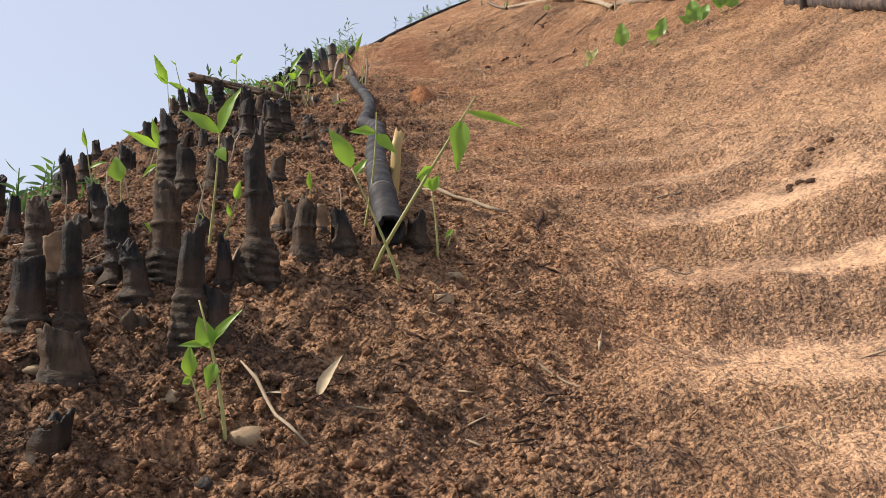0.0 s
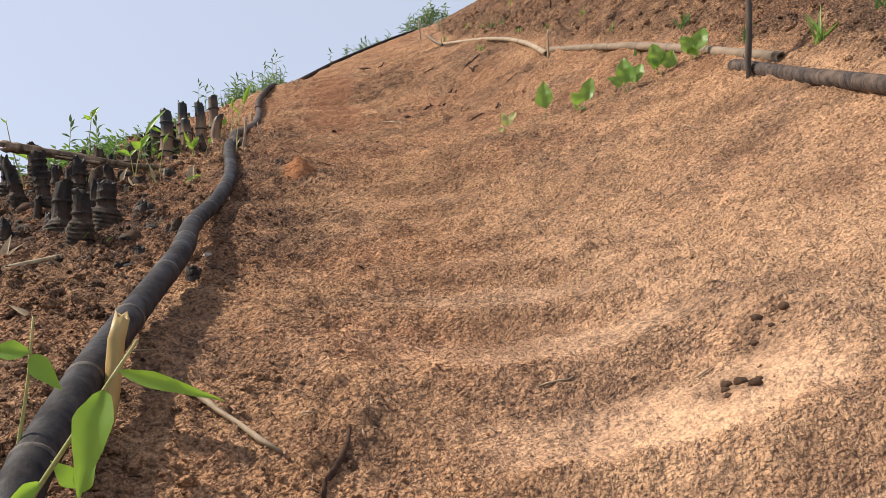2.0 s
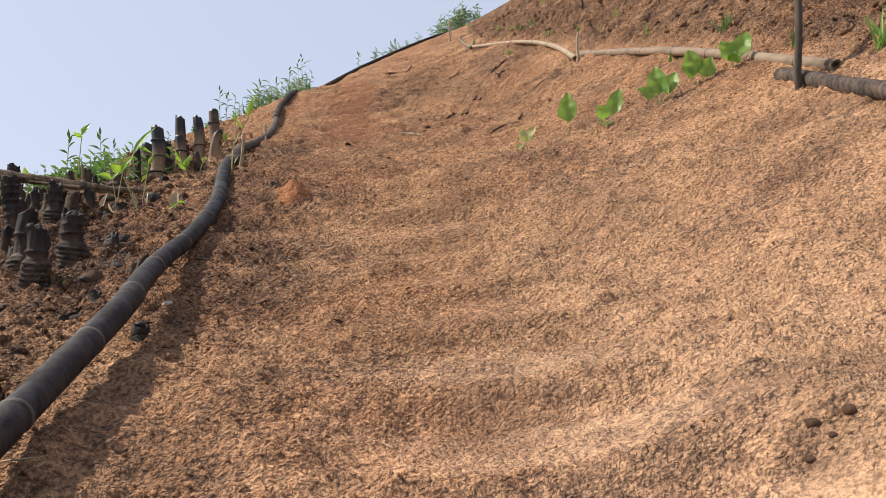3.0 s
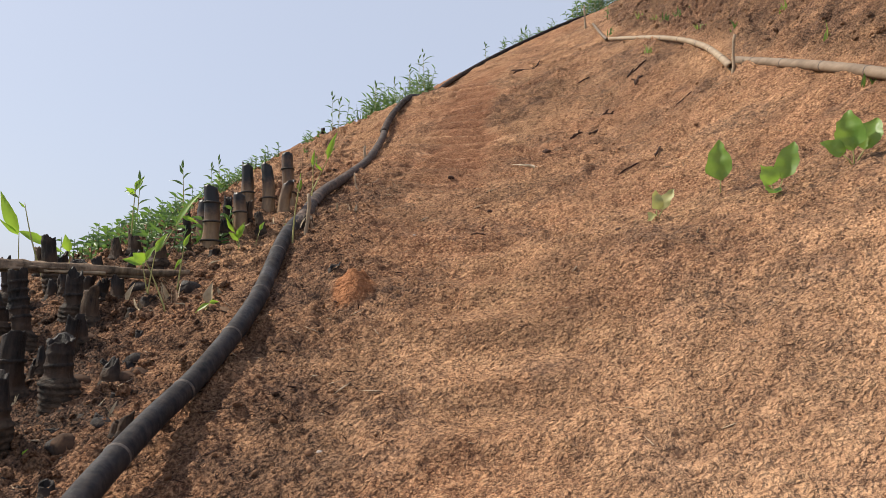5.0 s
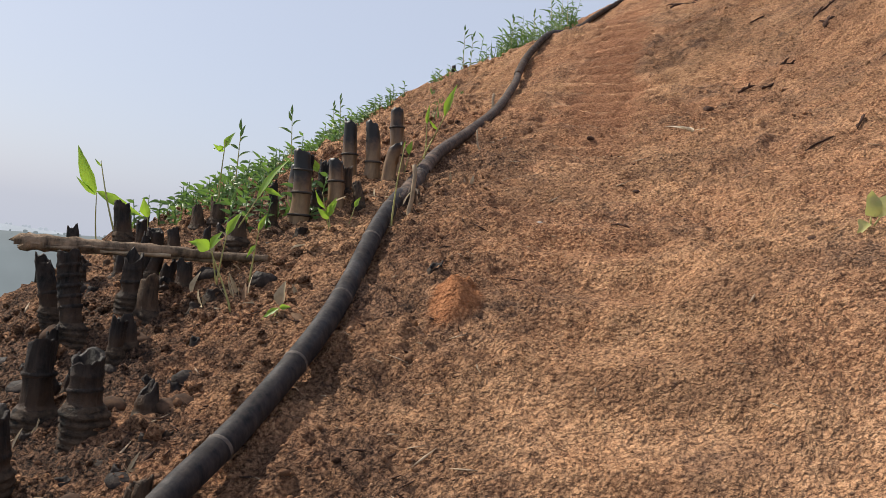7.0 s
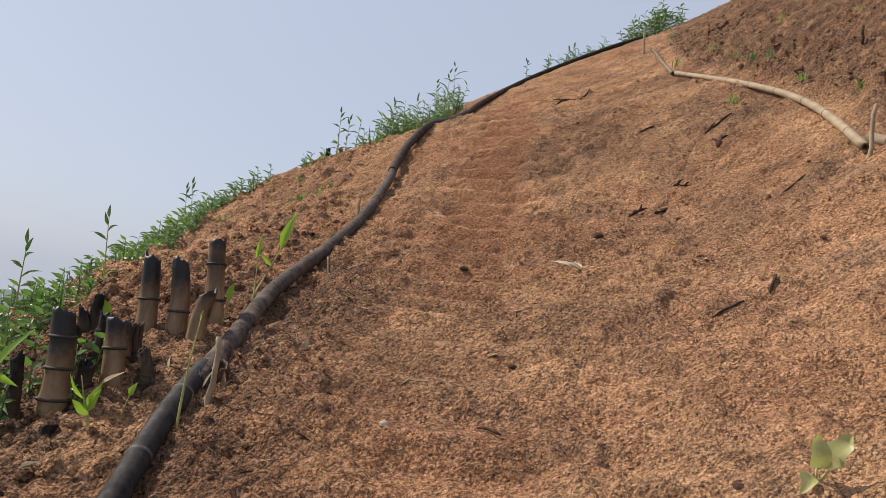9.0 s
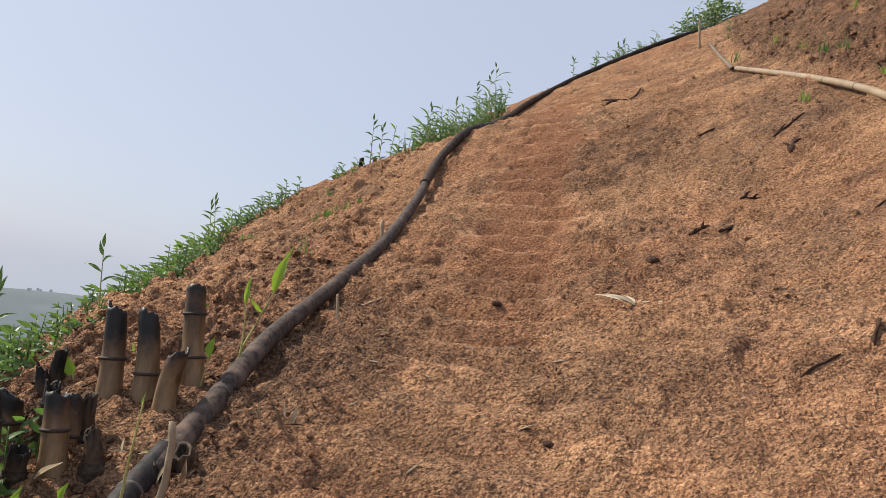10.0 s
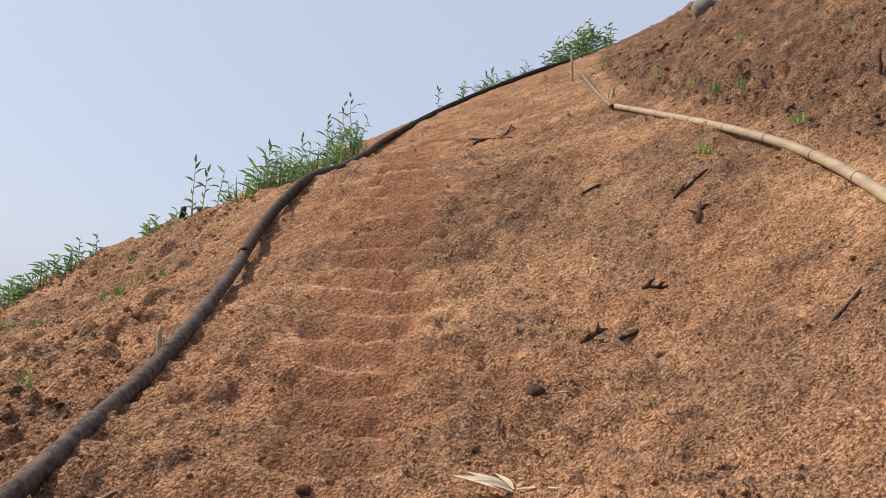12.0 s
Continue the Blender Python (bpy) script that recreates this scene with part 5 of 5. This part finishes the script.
for k in range(16):
    oy = spots.uniform(1.75, 3.3)
    ox = spots.uniform(-1.35, -0.45) - 0.12 * (oy - 1.8)
    stump(ox, oy, spots.uniform(0.026, 0.046), spots.uniform(0.04, 0.15), spots.uniform(-0.03, 0.02), 0.0, CHARRED if spots.random() < 0.5 else CHARRED_WORN, "short charred bamboo stub among tall stumps", rag=0.03)


stump(-1.32, 7.00, 0.036, 0.22, 0.01, 0.0, CHARRED, "short scorched bamboo stub beside taller stumps")
stump(-1.22, 6.99, 0.034, 0.17, 0.0, 0.0, SCORCHED, "short scorched bamboo stub beside taller stumps")
stump(-1.17, 7.03, 0.03, 0.13, -0.02, 0.0, CHARRED_WORN, "short scorched bamboo stub beside taller stumps")
stump(-1.22, 6.81, 0.034, 0.12, 0.0, 0.0, CHARRED, "short scorched bamboo stub beside taller stumps")


def straw_clump(x, y, count, spread, tall, label):
    """Dry pale stalks standing and lying round the foot of a shoot."""
    rnd = random.Random(int(abs(x) * 1700 + y * 310))
    ob = thing("straw_clump", (x, y, ground_z(x, y)), label, "straw", "straw round the shoots")
    for k in range(count):
        a = rnd.uniform(0, 6.28)
        flat = rnd.random() < 0.4
        size = rnd.uniform(0.5, 1.0) * tall
        way = Vector((math.cos(a), math.sin(a), 0.12 if flat else rnd.uniform(1.2, 3.5))).normalized() * size
        p = Vector((rnd.uniform(-spread, spread), rnd.uniform(-spread, spread), 0.012))
        part("stalk", blade(bmesh.new(), p, way, rnd.uniform(0.006, 0.022), (rnd.uniform(-1, 1), -1, 0.4), 0.12, 0.5, 4), STRAW if rnd.random() < 0.65 else BROWN, ob)
    return ob


for sx, sy, sc, sp, st in ((-1.05, 5.98, 15, 0.06, 0.15), (-1.19, 5.95, 7, 0.04, 0.11), (-0.87, 6.03, 7, 0.03, 0.11), (-0.78, 6.9, 10, 0.06, 0.11), (-1.0, 7.0, 8, 0.07, 0.10), (-0.62, 7.25, 8, 0.07, 0.10),
                           (-1.28, 5.2, 6, 0.06, 0.12), (-1.45, 6.3, 9, 0.08, 0.12), (-0.75, 5.1, 5, 0.05, 0.08)):
    straw_clump(sx, sy, sc, sp, st, "pale dry straw stalks on burnt soil")


for dx, dy, dlx, dlz, dr in ((-1.02, 2.45, -0.04, 0.34, 0.006), (-0.98, 2.62, 0.02, 0.30, 0.005), (-0.84, 2.58, 0.03, 0.30, 0.006), (-0.80, 2.66, -0.03, 0.26, 0.005), (-1.10, 2.30, -0.02, 0.42, 0.005),
                             (-0.66, 2.30, 0.06, 0.22, 0.006), (-0.60, 2.42, 0.05, 0.20, 0.005), (-1.22, 3.05, -0.05, 0.32, 0.006), (-1.34, 3.45, 0.03, 0.30, 0.006), (-0.95, 3.3, 0.04, 0.34, 0.006), (-0.30, 2.48, -0.03, 0.30, 0.006)):
    stake(dx, dy, (1.4 * dlx, 0.03, 0.62 * dlz), 0.7 * dr, dr * 0.35, PALE_TWIG, "thin pale dry stalk standing among charred stumps", "dry_stalk", "stalk")
for cx, cy, cr, ch in ((-0.52, 2.52, 0.042, 0.09), (-0.40, 2.47, 0.036, 0.12), (-0.64, 2.70, 0.036, 0.05), (-0.20, 2.42, 0.036, 0.09), (-1.02, 2.05, 0.034, 0.19), (-0.45, 2.78, 0.03, 0.04), (-0.72, 2.92, 0.03, 0.05)):
    stump(cx, cy, cr, ch, 0.0, 0.0, BROWN, "short brown cut bamboo stub with a pale top", rag=0.014, flare=1.1)


# ---- loose crumbs, clods and burnt litter ----
def scatter(name, count, xr, yr, size, shape, material, seed, label, keep, stretch=(1, 1, 0.8), soot=0.0):
    """Very many small lumps of earth resting on the soil, as one mesh."""
    rs = np.random.RandomState(seed)
    x, y = rs.uniform(*xr, count), yr[0] + (yr[1] - yr[0]) * rs.rand(count) ** 1.6
    ok = rs.rand(count) < keep(x, y)
    x, y = x[ok], y[ok]
    m = len(x)
    r = size[0] + (size[1] - size[0]) * rs.rand(m) ** 3
    tilt = rs.uniform(-0.6, 0.6, m)
    z = land(x, y) + steps(x, y) + crumb(x, y) + (1.0 + 1.0 * burnt(x, y)) * clods(x, y) + r * (0.0 if material is SOIL else 0.3)
    tmpl, tris = shape
    k = len(tmpl)
    v = tmpl[None] * (0.5 + 0.8 * rs.rand(m, k, 1)) * np.array(stretch) * r[:, None, None]
    v = np.concatenate([v[..., :2], (v[..., 2] + v[..., 0] * tilt[:, None])[..., None]], -1)
    a = rs.uniform(0, 6.28, m)
    c, s = np.cos(a)[:, None], np.sin(a)[:, None]
    v = np.stack([v[..., 0] * c - v[..., 1] * s + x[:, None], v[..., 0] * s + v[..., 1] * c + y[:, None], v[..., 2] + z[:, None]], -1)
    f = (tris[None] + (np.arange(m) * k)[:, None, None]).reshape(-1, 3)
    me = bpy.data.meshes.new(name)
    me.vertices.add(m * k)
    me.vertices.foreach_set("co", v.ravel())
    me.loops.add(f.size)
    me.loops.foreach_set("vertex_index", f.ravel())
    me.polygons.add(len(f))
    me.polygons.foreach_set("loop_start", np.arange(0, f.size, 3))
    me.update(calc_edges=True)
    me.attributes.new("char", "FLOAT", "POINT").data.foreach_set("value", np.repeat(np.maximum(burnt(x, y) * (0.3 + 0.7 * rs.rand(m)), soot * rs.rand(m) ** 0.5), k).astype(np.float32))
    me.attributes.new("sand_and_lit", "FLOAT", "POINT").data.foreach_set("value", np.repeat(np.clip((0.0 if material is SOIL else 0.35) + sandy_and_lit(x, y) - 0.5 * (x < pole_line(y) + 0.3), 0, 1), k).astype(np.float32))
    me.materials.append(material)
    return tagged(new(name, me), label, "soil", kind="stuff")


def lump(level):
    bm = bmesh.new()
    bmesh.ops.create_icosphere(bm, subdivisions=level, radius=1.0)
    bm.verts.ensure_lookup_table()
    out = np.array([v.co for v in bm.verts]), np.array([[v.index for v in f.verts] for f in bm.faces])
    bm.free()
    return out


OCTA = np.array([(1, 0, 0), (-1, 0, 0), (0, 1, 0), (0, -1, 0), (0, 0, 1), (0, 0, -1)], float), np.array([(0, 2, 4), (2, 1, 4), (1, 3, 4), (3, 0, 4), (2, 0, 5), (1, 2, 5), (3, 1, 5), (0, 3, 5)])
scatter("soil_crumbs", 40000, (-2.3, 2.8), (1.7, 12.0), (0.0025, 0.0080), OCTA, CRUMBS, 71, "loose reddish-brown soil crumbs", lambda x, y: (0.25 + 0.75 * lattice(x * 1.7, y * 1.7, 72)) * (1 - 0.75 * tread_flat(x, y)))
scatter("charred_crumbs", 24000, (-1.7, 0.7), (1.35, 4.2), (0.003, 0.011), OCTA, CRUMBS, 76, "dark charred soil crumbs", lambda x, y: 0.1 + 0.9 * (burnt(x, y) > 0.3))
scatter("soil_clods", 6000, (-2.3, 2.8), (1.4, 13.0), (0.006, 0.017), lump(1), CRUMBS, 73, "loose reddish-brown soil clods", lambda x, y: 0.03 * (1 - tread_flat(x, y)) + 0.9 * (burnt(x, y) > 0.4))
scatter("burnt_clods", 2600, (-2.2, -0.1), (3.6, 9.5), (0.010, 0.032), lump(2), SOIL, 78, "broken clods of dark burnt soil", lambda x, y: ((x < pole_line(y) - 0.08) & (x > pole_line(y) - 1.6)) * np.clip(1.25 - 0.12 * y, 0.25, 1), (1, 1, 0.9), 0.95)
scatter("bank_clods", 5200, (-4.2, -0.4), (5.8, 14.0), (0.010, 0.034), lump(1), SOIL, 79, "loose clods of earth on the bank", lambda x, y: ((x < pole_line(y) - 0.12) & (x > pole_line(y) - 2.3)) * 0.8)
scatter("front_clods", 1500, (-1.6, 0.5), (1.4, 3.3), (0.008, 0.026), lump(2), SOIL, 80, "broken clods of charred soil", lambda x, y: 0.9 * np.clip((0.45 - x) / 0.6, 0, 1), (1, 1, 0.9), 0.7)
scatter("terrace_clods", 4500, (0.9, 4.5), (3.6, 17.0), (0.012, 0.045), lump(1), SOIL, 81, "dug clods of earth on the terrace", lambda x, y: 0.9 * terrace(x, y))
scatter("slope_clods", 2400, (-1.6, 2.0), (8.5, 17.5), (0.007, 0.021), lump(1), SOIL, 82, "small clods of earth on the slope", lambda x, y: (0.15 + 0.6 * lattice(x * 1.9, y * 1.9, 83)) * (1 - 0.6 * tread_window(x, y)))
scatter("burnt_litter", 5200, (-2.2, 0.6), (1.4, 8.5), (0.004, 0.018), OCTA, TWIG, 74, "bits of charcoal and burnt bamboo", lambda x, y: (burnt(x, y) > 0.35) * 0.8 + 0.015, (2.6, 0.35, 0.3))
scatter("dry_litter", 1600, (-2.2, 2.4), (1.7, 10.0), (0.006, 0.022), OCTA, PALE_TWIG, 75, "bits of dry straw and bamboo", lambda x, y: 0.35 + 0.65 * (burnt(x, y) > 0.35), (3.0, 0.25, 0.2))


# ---- the distance ----
def far_hills(distance, top, rough, seed, colour, label):
    """A ridge far off, with its trees; its haze is a glow in the material."""
    m = bpy.data.materials.new("haze_glow_hill")
    m.use_nodes = True
    nt = m.node_tree
    b = nt.nodes["Principled BSDF"]
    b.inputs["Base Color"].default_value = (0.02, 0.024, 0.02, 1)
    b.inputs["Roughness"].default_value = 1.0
    # no haze in the air: the hill itself emits its haze colour
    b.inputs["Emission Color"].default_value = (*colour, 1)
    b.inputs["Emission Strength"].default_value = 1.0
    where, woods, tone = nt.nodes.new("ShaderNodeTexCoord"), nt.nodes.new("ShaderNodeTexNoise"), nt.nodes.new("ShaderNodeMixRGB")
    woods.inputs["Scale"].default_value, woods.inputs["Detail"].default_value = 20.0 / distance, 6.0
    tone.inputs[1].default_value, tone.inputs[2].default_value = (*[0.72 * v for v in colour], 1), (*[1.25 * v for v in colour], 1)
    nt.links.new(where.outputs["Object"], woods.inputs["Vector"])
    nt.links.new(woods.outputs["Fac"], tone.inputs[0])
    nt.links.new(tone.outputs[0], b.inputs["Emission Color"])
    rnd = random.Random(seed)
    bm = bmesh.new()
    prev = None
    for k in range(400):
        a = 2 * math.pi * k / 400
        h = top + rough * (noise.noise(Vector((math.cos(a) * 4, math.sin(a) * 4, seed))) + 0.4 * noise.noise(Vector((math.cos(a) * 15, math.sin(a) * 15, seed))))
        c = Vector((math.cos(a) * distance, math.sin(a) * distance, 0))
        row = [bm.verts.new(c * 0.75 + Vector((0, 0, -200))), bm.verts.new(c * 0.93 + Vector((0, 0, h - 12))), bm.verts.new(c + Vector((0, 0, h)))]
        if prev:
            for i in range(2):
                bm.faces.new((prev[i], row[i], row[i + 1], prev[i + 1]))
        prev = row
        for j in range(4):
            if noise.noise(Vector((math.cos(a) * 30, math.sin(a) * 30, seed + 3))) > rnd.uniform(-0.3, 0.5):
                r = distance * rnd.uniform(0.0010, 0.0024)
                bmesh.ops.create_icosphere(bm, subdivisions=1, radius=r, matrix=Matrix.Translation(c + Vector((rnd.uniform(-9, 9), rnd.uniform(-9, 9), h + r * 0.4))))
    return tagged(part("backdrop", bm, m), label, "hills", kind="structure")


far_hills(620, -20, 7, 5.0, (0.165, 0.190, 0.205), "wooded hills across the valley, haze painted as glow")
far_hills(1500, -50, 12, 9.0, (0.36, 0.395, 0.45), "pale far hills, haze painted as glow")
